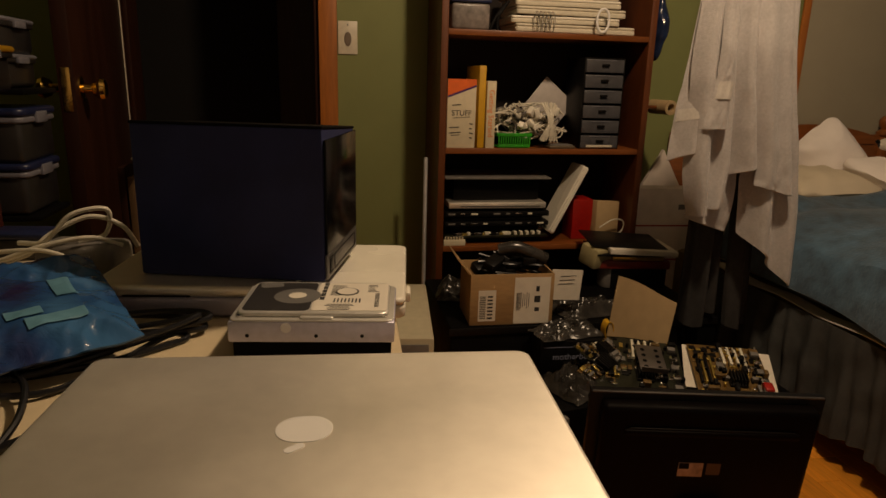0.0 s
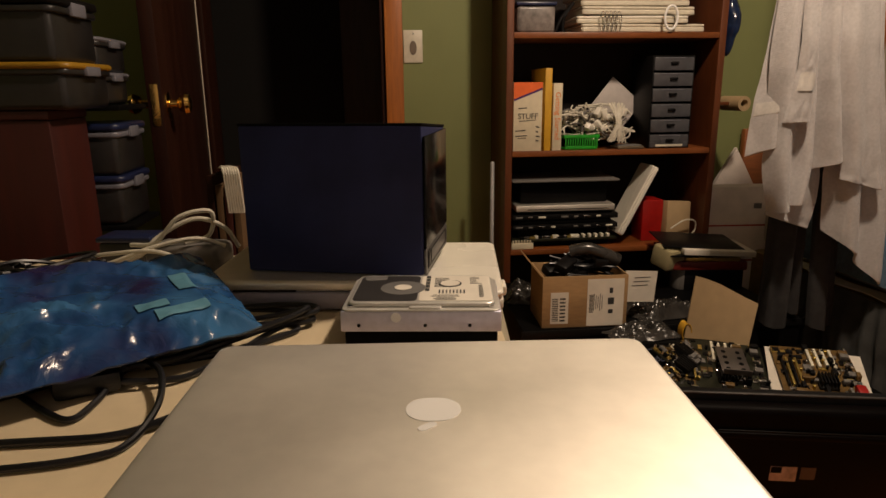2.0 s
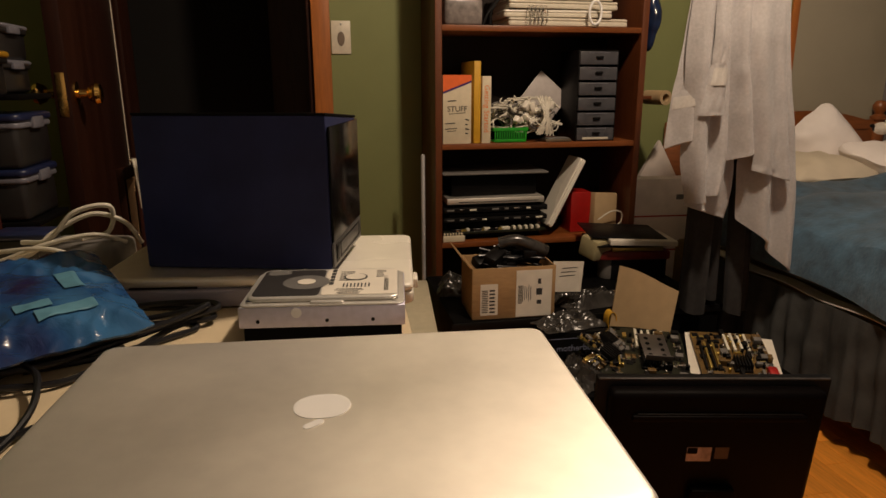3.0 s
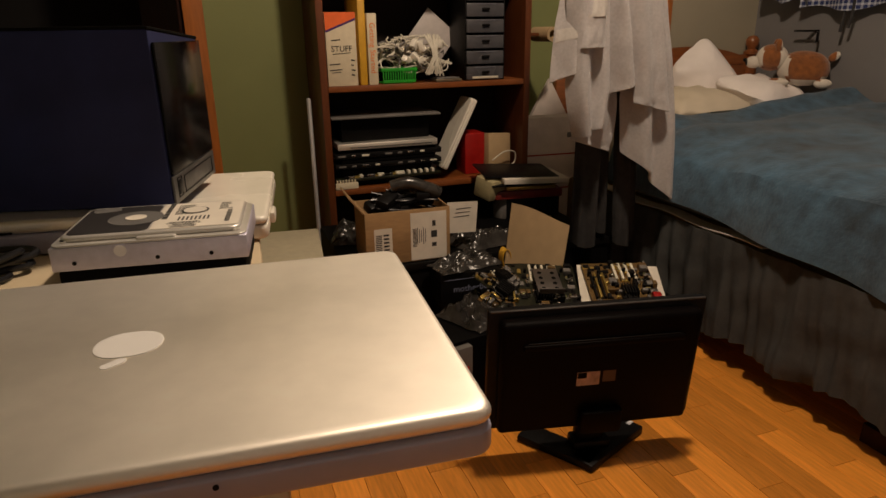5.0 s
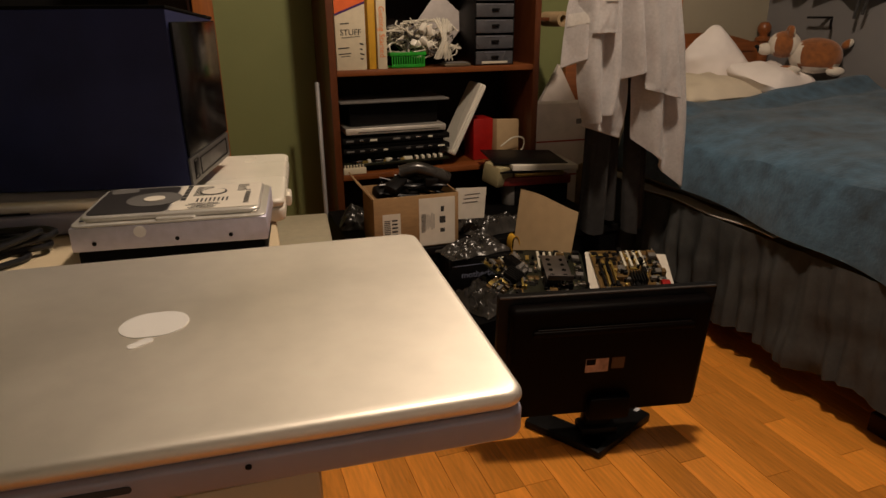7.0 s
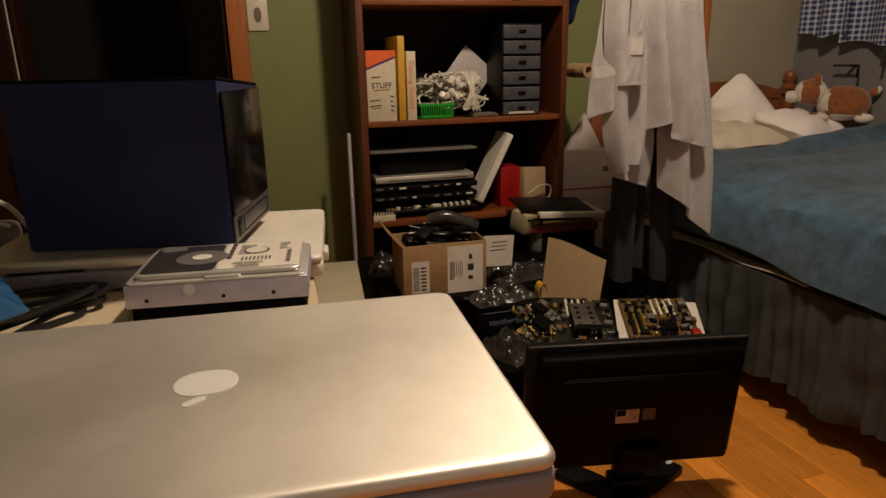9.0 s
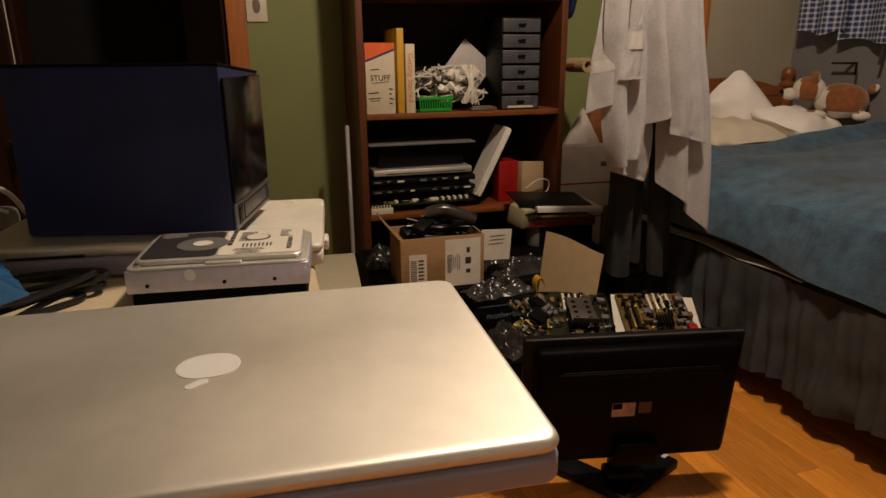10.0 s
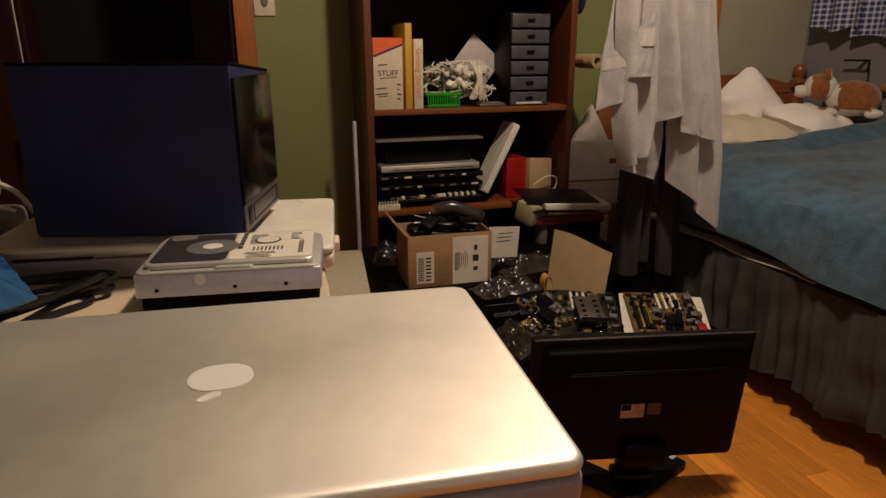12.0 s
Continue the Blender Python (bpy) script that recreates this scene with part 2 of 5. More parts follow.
def rounded_plate(sx, sy, sz, corner, m=None, bevel=0.002, seg=6, edge_seg=3):
    """A slab with rounded plan corners and softened rims."""
    bm = bmesh.new()
    ring = []
    for cx, cy, a0 in ((sx / 2 - corner, sy / 2 - corner, 0), (-sx / 2 + corner, sy / 2 - corner, 90), (-sx / 2 + corner, -sy / 2 + corner, 180), (sx / 2 - corner, -sy / 2 + corner, 270)):
        for i in range(seg + 1):
            a = radians(a0 + 90 * i / seg)
            ring.append((cx + corner * math.cos(a), cy + corner * math.sin(a)))
    prof = [(bevel * (1 - math.sin(radians(90 * i / edge_seg))), bevel * (1 - math.cos(radians(90 * i / edge_seg)))) for i in range(edge_seg + 1)]
    levels = [(ins, z) for ins, z in prof] if bevel > 0 else [(0, 0)]
    inner = levels[0][0] + min(0.004, 0.1 * min(sx, sy))
    stack = [(inner, 0)] + [(b_in, b_z) for b_in, b_z in levels] + [(b_in, sz - b_z) for b_in, b_z in reversed(levels)] + [(inner, sz)]
    rows = []
    for ins, z in stack:
        row = []
        for x, y in ring:
            kx, ky = (sx / 2 - ins) / (sx / 2), (sy / 2 - ins) / (sy / 2)
            row.append(bm.verts.new((x * kx, y * ky, z)))
        rows.append(row)
    n = len(ring)
    for a, b in zip(rows, rows[1:]):
        for i in range(n):
            bm.faces.new((a[i], a[(i + 1) % n], b[(i + 1) % n], b[i]))
    bm.faces.new(list(reversed(rows[0])))
    bm.faces.new(rows[-1])
    if m is not None:
        bmesh.ops.transform(bm, matrix=m, verts=bm.verts)
    return bm


def lathe(profile, m=None, seg=20):
    """Turns (radius, height) pairs round z."""
    bm = bmesh.new()
    rows = [[bm.verts.new((r * math.cos(2 * math.pi * i / seg), r * math.sin(2 * math.pi * i / seg), z)) for i in range(seg)] for r, z in profile]
    for a, b in zip(rows, rows[1:]):
        for i in range(seg):
            bm.faces.new((a[i], a[(i + 1) % seg], b[(i + 1) % seg], b[i]))
    bm.faces.new(list(reversed(rows[0])))
    bm.faces.new(rows[-1])
    if m is not None:
        bmesh.ops.transform(bm, matrix=m, verts=bm.verts)
    return bm


def smooth_path(points, steps=8):
    pts = [Vector(p) for p in points]
    ext = [pts[0] * 2 - pts[1]] + pts + [pts[-1] * 2 - pts[-2]]
    out = []
    for i in range(1, len(ext) - 2):
        p0, p1, p2, p3 = ext[i - 1:i + 3]
        for k in range(steps):
            t = k / steps
            out.append(0.5 * (2 * p1 + (p2 - p0) * t + (2 * p0 - 5 * p1 + 4 * p2 - p3) * t * t + (3 * p1 - p0 - 3 * p2 + p3) * t ** 3))
    out.append(pts[-1])
    return out


def tube(points, radius, seg=8, steps=8, bm=None):
    """A round cable along a smooth line."""
    bm = bm or bmesh.new()
    line = smooth_path(points, steps)
    rows = []
    for i, p in enumerate(line):
        d = (line[min(i + 1, len(line) - 1)] - line[max(i - 1, 0)]).normalized()
        s = d.cross(Vector((0.13, 0.21, 0.97))).normalized()
        u = s.cross(d)
        rows.append([bm.verts.new(p + radius * (math.cos(2 * math.pi * k / seg) * s + math.sin(2 * math.pi * k / seg) * u)) for k in range(seg)])
    for a, b in zip(rows, rows[1:]):
        for k in range(seg):
            bm.faces.new((a[k], a[(k + 1) % seg], b[(k + 1) % seg], b[k]))
    bm.faces.new(list(reversed(rows[0])))
    bm.faces.new(rows[-1])
    return bm


def sheet(fn, nu, nv, thick=0.0):
    """A grid from fn(u, v) with u, v in 0..1, given thickness along its normals."""
    bm = bmesh.new()
    vs = [[bm.verts.new(fn(i / nu, j / nv)) for i in range(nu + 1)] for j in range(nv + 1)]
    for j in range(nv):
        for i in range(nu):
            bm.faces.new((vs[j][i], vs[j][i + 1], vs[j + 1][i + 1], vs[j + 1][i]))
    if thick:
        bm.normal_update()
        rim = [vs[0][i] for i in range(nu)] + [vs[j][nu] for j in range(nv)] + [vs[nv][i] for i in range(nu, 0, -1)] + [vs[j][0] for j in range(nv, 0, -1)]
        back = {v: bm.verts.new(v.co - v.normal * thick) for row in vs for v in row}
        for j in range(nv):
            for i in range(nu):
                bm.faces.new([back[v] for v in (vs[j + 1][i], vs[j + 1][i + 1], vs[j][i + 1], vs[j][i])])
        for a, b in zip(rim, rim[1:] + rim[:1]):
            bm.faces.new((b, a, back[a], back[b]))
    return bm


def blob(sx, sy, sz, m=None, power=2.0, rough=0.0, nu=28, nv=16, seed=0.0):
    """A rounded body; power above 2 squares it, rough dents it."""
    bm = bmesh.new()
    e = 2.0 / power
    def f(c):
        return math.copysign(abs(c) ** e, c)
    rows = []
    for j in range(1, nv):
        b = math.pi * (j / nv - 0.5)
        row = []
        for i in range(nu):
            a = 2 * math.pi * i / nu
            p = Vector((f(math.cos(b)) * f(math.cos(a)) * sx / 2, f(math.cos(b)) * f(math.sin(a)) * sy / 2, f(math.sin(b)) * sz / 2))
            if rough:
                p *= 1 + rough * noise.noise(p * 14 + Vector((seed, seed, 0)))
            row.append(bm.verts.new(p))
        rows.append(row)
    lo, hi = bm.verts.new((0, 0, -sz / 2)), bm.verts.new((0, 0, sz / 2))
    for a, b in zip(rows, rows[1:]):
        for i in range(nu):
            bm.faces.new((a[i], a[(i + 1) % nu], b[(i + 1) % nu], b[i]))
    for i in range(nu):
        bm.faces.new((lo, rows[0][(i + 1) % nu], rows[0][i]))
        bm.faces.new((hi, rows[-1][i], rows[-1][(i + 1) % nu]))
    if m is not None:
        bmesh.ops.transform(bm, matrix=m, verts=bm.verts)
    return bm


def join(*bms):
    out = bmesh.new()
    for b in bms:
        me = bpy.data.meshes.new("tmp")
        b.to_mesh(me)
        out.from_mesh(me)
        bpy.data.meshes.remove(me)
        b.free()
    return out


def link(name, bm, material, m=None, soft=True):
    me = bpy.data.meshes.new(name)
    bmesh.ops.recalc_face_normals(bm, faces=bm.faces[:])
    if m is not None:
        bmesh.ops.transform(bm, matrix=m, verts=bm.verts)
    bm.to_mesh(me)
    bm.free()
    me.materials.append(material)
    if soft:
        me.polygons.foreach_set("use_smooth", [True] * len(me.polygons))
        me.set_sharp_from_angle(angle=radians(38))
    return new(name, me)


def part(name, bm, material, parent, label=""):
    """One mesh object under a thing or part; the mesh is in the thing's own space."""
    ob = link(name, bm, material)
    ob.parent = parent
    return tagged(ob, label) if label else ob


def thing(name, label, category, m=None, group="", kind=""):
    ob = new(name)
    ob.empty_display_size = 0.02
    if m is not None:
        ob.matrix_basis = m
    return tagged(ob, label, category, group, kind)


def single(name, bm, material, label, category, m=None, group="", kind=""):
    ob = link(name, bm, material)
    if m is not None:
        ob.matrix_basis = m
    return tagged(ob, label, category, group, kind)


def letters(text, size, m, extrude=0.0004, align="CENTER"):
    """Raised lettering as a bmesh in the plane of m."""
    cu = bpy.data.curves.new("lettering", "FONT")
    cu.body, cu.size, cu.extrude, cu.align_x, cu.align_y = text, size, extrude, align, "CENTER"
    cu.resolution_u = 3
    ob = new("lettering", cu)
    bpy.context.view_layer.update()
    me = bpy.data.meshes.new_from_object(ob.evaluated_get(bpy.context.evaluated_depsgraph_get()))
    bm = bmesh.new()
    bm.from_mesh(me)
    bpy.data.objects.remove(ob)
    bpy.data.meshes.remove(me)
    bpy.data.curves.remove(cu)
    bmesh.ops.transform(bm, matrix=m, verts=bm.verts)
    return bm


def bars(rows, m, thick=0.0004):
    """Plain bars (x, y, width, height) in the plane of m, as unreadable print."""
    return join(*[slab(w, h, thick, m @ place(x, y, 0), 0) for x, y, w, h in rows])


UPRIGHT = pose(0, 0, 0, 90, 0, 0)   # turns a plan in x, y to face the room's front


# ---- the room ----
WALL_Y, LEFT_X, RIGHT_X, BACK_Y, TOP = 2.53, -1.55, 2.47, -1.6, 2.4
DOOR_L, DOOR_R, TRIM_X = -0.645, 0.004, 1.965


def structure(name, bm, material, label=""):
    return tagged(link(name, bm, material), label, kind="structure")


structure("wall_north", join(span(DOOR_R, TRIM_X, WALL_Y, WALL_Y + 0.12, 0, TOP, 0), span(LEFT_X, DOOR_L, WALL_Y, WALL_Y + 0.12, 0, TOP, 0), span(DOOR_L, DOOR_R, WALL_Y, WALL_Y + 0.12, 2.03, TOP, 0)), GREEN_WALL, "olive green painted wall")
structure("wall_north_cream", span(TRIM_X, RIGHT_X, WALL_Y, WALL_Y + 0.12, 0, TOP, 0), CREAM_WALL, "cream painted wall behind the bed")
structure("wall_east", span(RIGHT_X, RIGHT_X + 0.12, BACK_Y, WALL_Y + 0.12, 0, TOP, 0), EAST_WALL_SHADE, "wall beside the bed, its shade put into a greyer colour")
structure("wall_west", span(LEFT_X - 0.12, LEFT_X, BACK_Y, WALL_Y + 0.12, 0, TOP, 0), GREEN_WALL)
# unseen wall, near-white to act as a reflector for camera-facing fronts
structure("wall_south", span(LEFT_X - 0.12, RIGHT_X + 0.12, BACK_Y - 0.12, BACK_Y, 0, TOP, 0), mat("bounce_wall_paint", (0.72, 0.72, 0.74), 0.7, vary=0.05, scale=5, bump=0.12, bump_scale=120))
structure("ceiling", span(LEFT_X - 0.12, RIGHT_X + 0.12, BACK_Y - 0.12, WALL_Y + 1.3, TOP, TOP + 0.1, 0), CEILING_DIMMED)
structure("wall_hall_far", span(-1.2, 0.75, WALL_Y + 1.15, WALL_Y + 1.25, 0, TOP, 0), HALL_SHADE, "hallway wall beyond the doorway, its shade painted in")
structure("wall_hall_west", span(-1.2, -1.1, WALL_Y + 0.12, WALL_Y + 1.15, 0, TOP, 0), HALL_SHADE)
structure("wall_hall_east", span(0.65, 0.75, WALL_Y + 0.12, WALL_Y + 1.15, 0, TOP, 0), HALL_SHADE)
trim = structure("trim", span(TRIM_X - 0.012, TRIM_X + 0.02, WALL_Y - 0.014, WALL_Y - 0.001, 0, TOP, 0.003), CASING_WOOD, "brown wooden corner trim strip")

casing = thing("door_casing", "orange-brown stained wooden door casing", "door frame", kind="structure")
part("jamb", span(DOOR_R, DOOR_R + 0.066, WALL_Y - 0.018, WALL_Y - 0.001, 0, 2.10, 0.004), CASING_WOOD, casing)
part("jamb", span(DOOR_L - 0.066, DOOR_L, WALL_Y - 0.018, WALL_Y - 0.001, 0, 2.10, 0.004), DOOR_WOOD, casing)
part("head", span(DOOR_L, DOOR_R, WALL_Y - 0.018, WALL_Y - 0.001, 2.03, 2.10, 0.004), CASING_WOOD, casing)
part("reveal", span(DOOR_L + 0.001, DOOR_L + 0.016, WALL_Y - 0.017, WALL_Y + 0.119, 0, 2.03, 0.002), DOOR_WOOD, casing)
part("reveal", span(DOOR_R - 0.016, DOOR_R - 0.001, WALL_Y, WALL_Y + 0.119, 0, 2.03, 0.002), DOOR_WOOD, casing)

hall_door = thing("hall_cupboard_door", "dark brown wooden door in the unlit hall", "door", kind="structure")
part("panel", span(-0.20, 0.30, WALL_Y + 1.09, WALL_Y + 1.14, 0, 2.0, 0.004), mat("brown_hall_door", (0.055, 0.032, 0.014), 0.5, vary=0.2, scale=12, stretch=(5, 5, 0.5)), hall_door)

switch = thing("light_switch", "white wall plate with a small printed figure on it", "light switch", place(0.108, WALL_Y, 1.118))
part("plate", slab(0.070, 0.115, 0.005, UPRIGHT @ place(0, -0.0575 + 0.0575, 0.001), 0.003), OFFWHITE, switch)
part("print", blob(0.026, 0.05, 0.003, UPRIGHT @ place(0.0, -0.005, 0.0075), 2.0), mat("grey_brown_print", (0.16, 0.12, 0.09), 0.7), switch, "grey brown printed figure")
part("screw", lathe([(0.003, 0), (0.003, 0.001)], UPRIGHT @ place(0, 0.045, 0.0062), 10), CHROME, switch)

# the open room door, hinged at the far jamb and swung into the room
door = thing("door", "dark brown wooden door standing open into the room", "door", place(-0.650, 2.505, 0.0, 5.5))
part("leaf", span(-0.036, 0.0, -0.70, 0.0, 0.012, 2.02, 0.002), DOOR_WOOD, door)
part("latch_plate", span(-0.028, -0.008, -0.7015, -0.6995, 0.88, 0.985, 0.0004), BRASS, door)
for side, ang in ((0.0, 90), (-0.036, -90)):
    knob = part("knob", lathe([(0.03, 0.0), (0.03, 0.004), (0.012, 0.008), (0.011, 0.026), (0.020, 0.032), (0.027, 0.046), (0.024, 0.056), (0.014, 0.060)], place(side, -0.64, 0.935, 0, 0, ang)), BRASS, door, "polished brass door knob")
part("edge_strip", span(0.001, 0.0045, -0.012, -0.008, 0.02, 2.0, 0.0005), OFFWHITE, door, "thin pale strip along the hinge edge")

# ---- desk ----
desk = thing("desk", "cream laminate desk with a white panel under it", "desk", place(0, 0, 0))
part("top", span(-1.30, 0.0, 0.0, 0.665, 0.705, 0.73, 0.004), DESK_TOP, desk).matrix_basis = place(0.056, 0.325, 0, -2.9)
part("front_panel", span(-1.25, -0.004, 0.02, 0.05, 0.0, 0.7045, 0.003), DESK_BLUE_LIT, desk).matrix_basis = place(0.056, 0.325, 0, -2.9)
part("side_panel", span(-0.022, -0.004, 0.0505, 0.64, 0.0, 0.7045, 0.003), DESK_BLUE_LIT, desk).matrix_basis = place(0.056, 0.325, 0, -2.9)

DESK_Z = 0.73


def notebook(name, label, sx, sy, sz, m, top, side, logo=None, front=False):
    nb = thing(name, label, "laptop", m)
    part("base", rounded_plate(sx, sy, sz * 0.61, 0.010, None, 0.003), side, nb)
    part("lid", rounded_plate(sx, sy, sz * 0.375, 0.010, place(0, 0, sz * 0.625), min(0.0048, sz * 0.18), 6, 5), top, nb)
    for x in (-1, 1):
        for y in (-1, 1):
            part("foot", lathe([(0.006, -0.0015), (0.006, 0.001)], place(x * (sx / 2 - 0.03), y * (sy / 2 - 0.03), 0)), BLACK, nb)
    return nb


LAP = place(-0.0165, 0.448, DESK_Z + 0.0015, -4.6)
laptop = notebook("laptop", "closed silver aluminium laptop with a white emblem", 0.357, 0.243, 0.0257, LAP, ALU, ALU_BLUE_LIT)
part("emblem", join(rounded_plate(0.037, 0.032, 0.0006, 0.0155, place(0, 0, 0.0256), 0.0001, 8), rounded_plate(0.014, 0.006, 0.0006, 0.0029, place(-0.004, -0.0225, 0.0256, 38), 0.0001)), LOGO_WHITE, laptop, "plain white oval emblem")
# flat face; the slot's inner shade is its dark grey colour
part("disc_slot", rounded_plate(0.072, 0.0034, 0.0008, 0.0016, UPRIGHT @ place(-0.030, 0.0092, 0.1212), 0.0002), mat("shadowed_slot", (0.045, 0.043, 0.05), 0.6), laptop, "dark disc slot")
part("sensor_window", lathe([(0.0014, 0), (0.0014, 0.0008)], UPRIGHT @ place(0.052, 0.0105, 0.1212), 12), BLACK, laptop)

# hard drive lying on a black enclosure
HDM = place(-0.0065, 0.6555, 0, -7.5)
enclosure = single("drive_enclosure", slab(0.140, 0.098, 0.0205, None, 0.002), BLACK_MATTE, "flat matte black drive enclosure under the hard drive", "enclosure", HDM @ place(0, 0, DESK_Z + 0.0005))
hdd = thing("hard_drive", "bare aluminium hard drive with a black and white label", "hard drive", HDM @ place(0, 0, DESK_Z + 0.0212))
part("body", slab(0.1465, 0.1015, 0.0195, None, 0.0015), HD_ALU_BLUE_LIT, hdd)
part("flange", rounded_plate(0.145, 0.100, 0.0016, 0.007, place(0, 0.0, 0.0194), 0.0006), LID_STEEL, hdd, "bright rim of the lid")
part("lid", join(rounded_plate(0.136, 0.091, 0.0045, 0.009, place(0, 0.0025, 0.0206), 0.002), rounded_plate(0.030, 0.006, 0.0022, 0.0025, place(0.004, -0.0455, 0.0206), 0.0008)), LID_STEEL, hdd, "pressed steel lid")
part("label", rounded_plate(0.069, 0.080, 0.0005, 0.004, place(0.0315, 0.003, 0.0250), 0.0001), PAPER, hdd, "white printed label")
part("black_panel", rounded_plate(0.060, 0.080, 0.0005, 0.006, place(-0.0345, 0.003, 0.0250), 0.0001), mat("dark_label", (0.030, 0.028, 0.028), 0.45), hdd, "black label panel")
part("spindle_ring", lathe([(0.022, 0.0253), (0.022, 0.0258)], place(-0.020, 0.002, 0), 32), mat("grey_label", (0.15, 0.145, 0.14), 0.5), hdd, "grey spindle ring")
part("spindle", lathe([(0.0085, 0.0259), (0.0085, 0.0264)], place(-0.020, 0.002, 0), 24), PAPER, hdd)
part("worn_patch", rounded_plate(0.022, 0.016, 0.0003, 0.005, place(-0.050, 0.034, 0.0256, 12), 0.00005), mat("grey_label", (0.15, 0.145, 0.14), 0.5), hdd, "rubbed grey patch")
part("seal_ring", lathe([(0.0115, 0.0254), (0.0115, 0.0258)], place(0.026, 0.016, 0), 28), PRINT, hdd)
part("seal", lathe([(0.0098, 0.0259), (0.0098, 0.0262)], place(0.026, 0.016, 0), 28), PAPER, hdd)
rng = random.Random(5)
LABEL_PRINT = [(0.004, 0.038 - 0.0105 * k, 0.0042, 0.0085) for k in range(5)]
LABEL_PRINT += [(0.0105 + 0.5 * w, 0.034 - 0.0036 * k, w, 0.0010) for k, w in enumerate(rng.uniform(0.010, 0.016) for q in range(9))]
LABEL_PRINT += [(0.016 + 0.0034 * k, -0.010, 0.0014, 0.011) for k in range(8)]
LABEL_PRINT += [(0.022, -0.021 - 0.0034 * k, rng.uniform(0.016, 0.028), 0.0010) for k in range(5)]
LABEL_PRINT += [(0.046 + 0.5 * w, 0.036 - 0.0040 * k, w, 0.0010) for k, w in enumerate(rng.uniform(0.006, 0.012) for q in range(6))]
LABEL_PRINT += [(0.0560, -0.026 + 0.0030 * k, 0.0042, 0.0012) for k in range(13)]
part("print", bars(LABEL_PRINT, place(0, 0, 0.0256), 0.0002), PRINT, hdd, "small black print bars")
for x, y in ((-0.064, -0.041), (-0.064, 0.045), (0.064, 0.045), (0.064, -0.041)):
    part("lid_screw", lathe([(0.0030, 0.0212), (0.0030, 0.0226), (0.0012, 0.0230)], place(x, y, 0), 12), CHROME, hdd)
for x in (-0.0565, 0.004, 0.0445):
    part("screw_hole", lathe([(0.0017, 0), (0.0017, 0.0006)], UPRIGHT @ place(x, 0.0065, 0.0506), 12), BLACK, hdd)
part("sticker", lathe([(0.0047, 0), (0.0047, 0.0005)], UPRIGHT @ place(-0.0225, 0.0140, 0.0506), 20), mat("white_sticker", (0.85, 0.85, 0.88), 0.6), hdd, "round pale sticker")

# silver laptop, white laptop and the black box standing on them
silver = notebook("silver_laptop", "closed silver laptop under a black box", 0.215, 0.190, 0.0335, place(-0.1265, 0.832, DESK_Z + 0.0015, -7.7), ALU, ALU_BLUE_LIT)
part("slot", rounded_plate(0.070, 0.0022, 0.0008, 0.001, UPRIGHT @ place(-0.035, 0.0225, 0.0950), 0.0002), BLACK, silver, "thin dark slot")
white = notebook("white_laptop", "closed white plastic laptop lying at the desk edge", 0.116, 0.230, 0.0228, place(0.042, 0.8255, DESK_Z + 0.0015, -7.7), WHITE_PLASTIC, WHITE_PLASTIC)
part("hinge_cap", slab(0.006, 0.03, 0.012, place(0.0605, -0.06, 0.004), 0.003), WHITE_PLASTIC, white)
black_box = thing("black_box", "dark computer case with bluish light in its colour and a glossy black side", "computer", place(-0.0985, 0.7605, DESK_Z + 0.0355, -14.8))
bm = slab(0.204, 0.157, 0.164, place(0, 0.0785, 0), 0.003)
for v in bm.verts:
    v.co.z -= 0.010 * max(0.0, v.co.y / 0.157) * (v.co.z / 0.164)
part("shell", bm, CASE_BLUE_LIT, black_box)
# black cover added to keep the shell's painted blue off the top
part("top_panel", slab(0.2045, 0.1575, 0.0030, place(0, 0.0785, 0.1583, 0, -3.65, 0), 0.0008), BLACK_MATTE, black_box, "matte black top")
part("side_panel", slab(0.003, 0.151, 0.122, place(0.1037, 0.0785, 0.030), 0.001), BLACK_GLOSS, black_box, "glossy black side panel")
STEEL_DULL = mat("dull_steel", (0.16, 0.155, 0.15), 0.4, 0.7, vary=0.2, scale=80)
plate = part("port_plate", slab(0.0025, 0.153, 0.027, place(0.1035, 0.0785, 0.0015), 0.0006), STEEL_DULL, black_box, "dull steel port plate")
for y0, y1, z0, z1 in ((0.012, 0.026, 0.006, 0.026), (0.034, 0.142, 0.006, 0.024)):
    part("port_outline", join(span(0.1048, 0.1054, y0, y1, z0, z0 + 0.0012, 0), span(0.1048, 0.1054, y0, y1, z1 - 0.0012, z1, 0), span(0.1048, 0.1054, y0, y0 + 0.0014, z0 + 0.0012, z1 - 0.0012, 0), span(0.1048, 0.1054, y1 - 0.0014, y1, z0 + 0.0012, z1 - 0.0012, 0)), BLACK, plate)
part("port", slab(0.0008, 0.012, 0.014, place(0.1054, 0.019, 0.009), 0.0003), BLACK, plate)
OLD_CARD = mat("dark_old_card", (0.10, 0.055, 0.022), 0.8, vary=0.2, scale=30)
stack = thing("folded_boxes", "brown folded cardboard boxes standing on the floor", "cardboard", place(-0.372, 1.56, 0, -6))
for k in range(4):
    part("sheet", slab(0.014, 0.20, 0.79 - 0.02 * (k % 3), place(-0.018 + 0.018 * k, 0.0, 0.001), 0.001), (DOOR_WOOD, OLD_CARD, RED_WOOD, OLD_CARD)[k], stack)
bag_top = thing("cable_bundle", "tied pale cable hung over folded boxes", "cable", place(-0.365, 1.54, 0.792, -6))
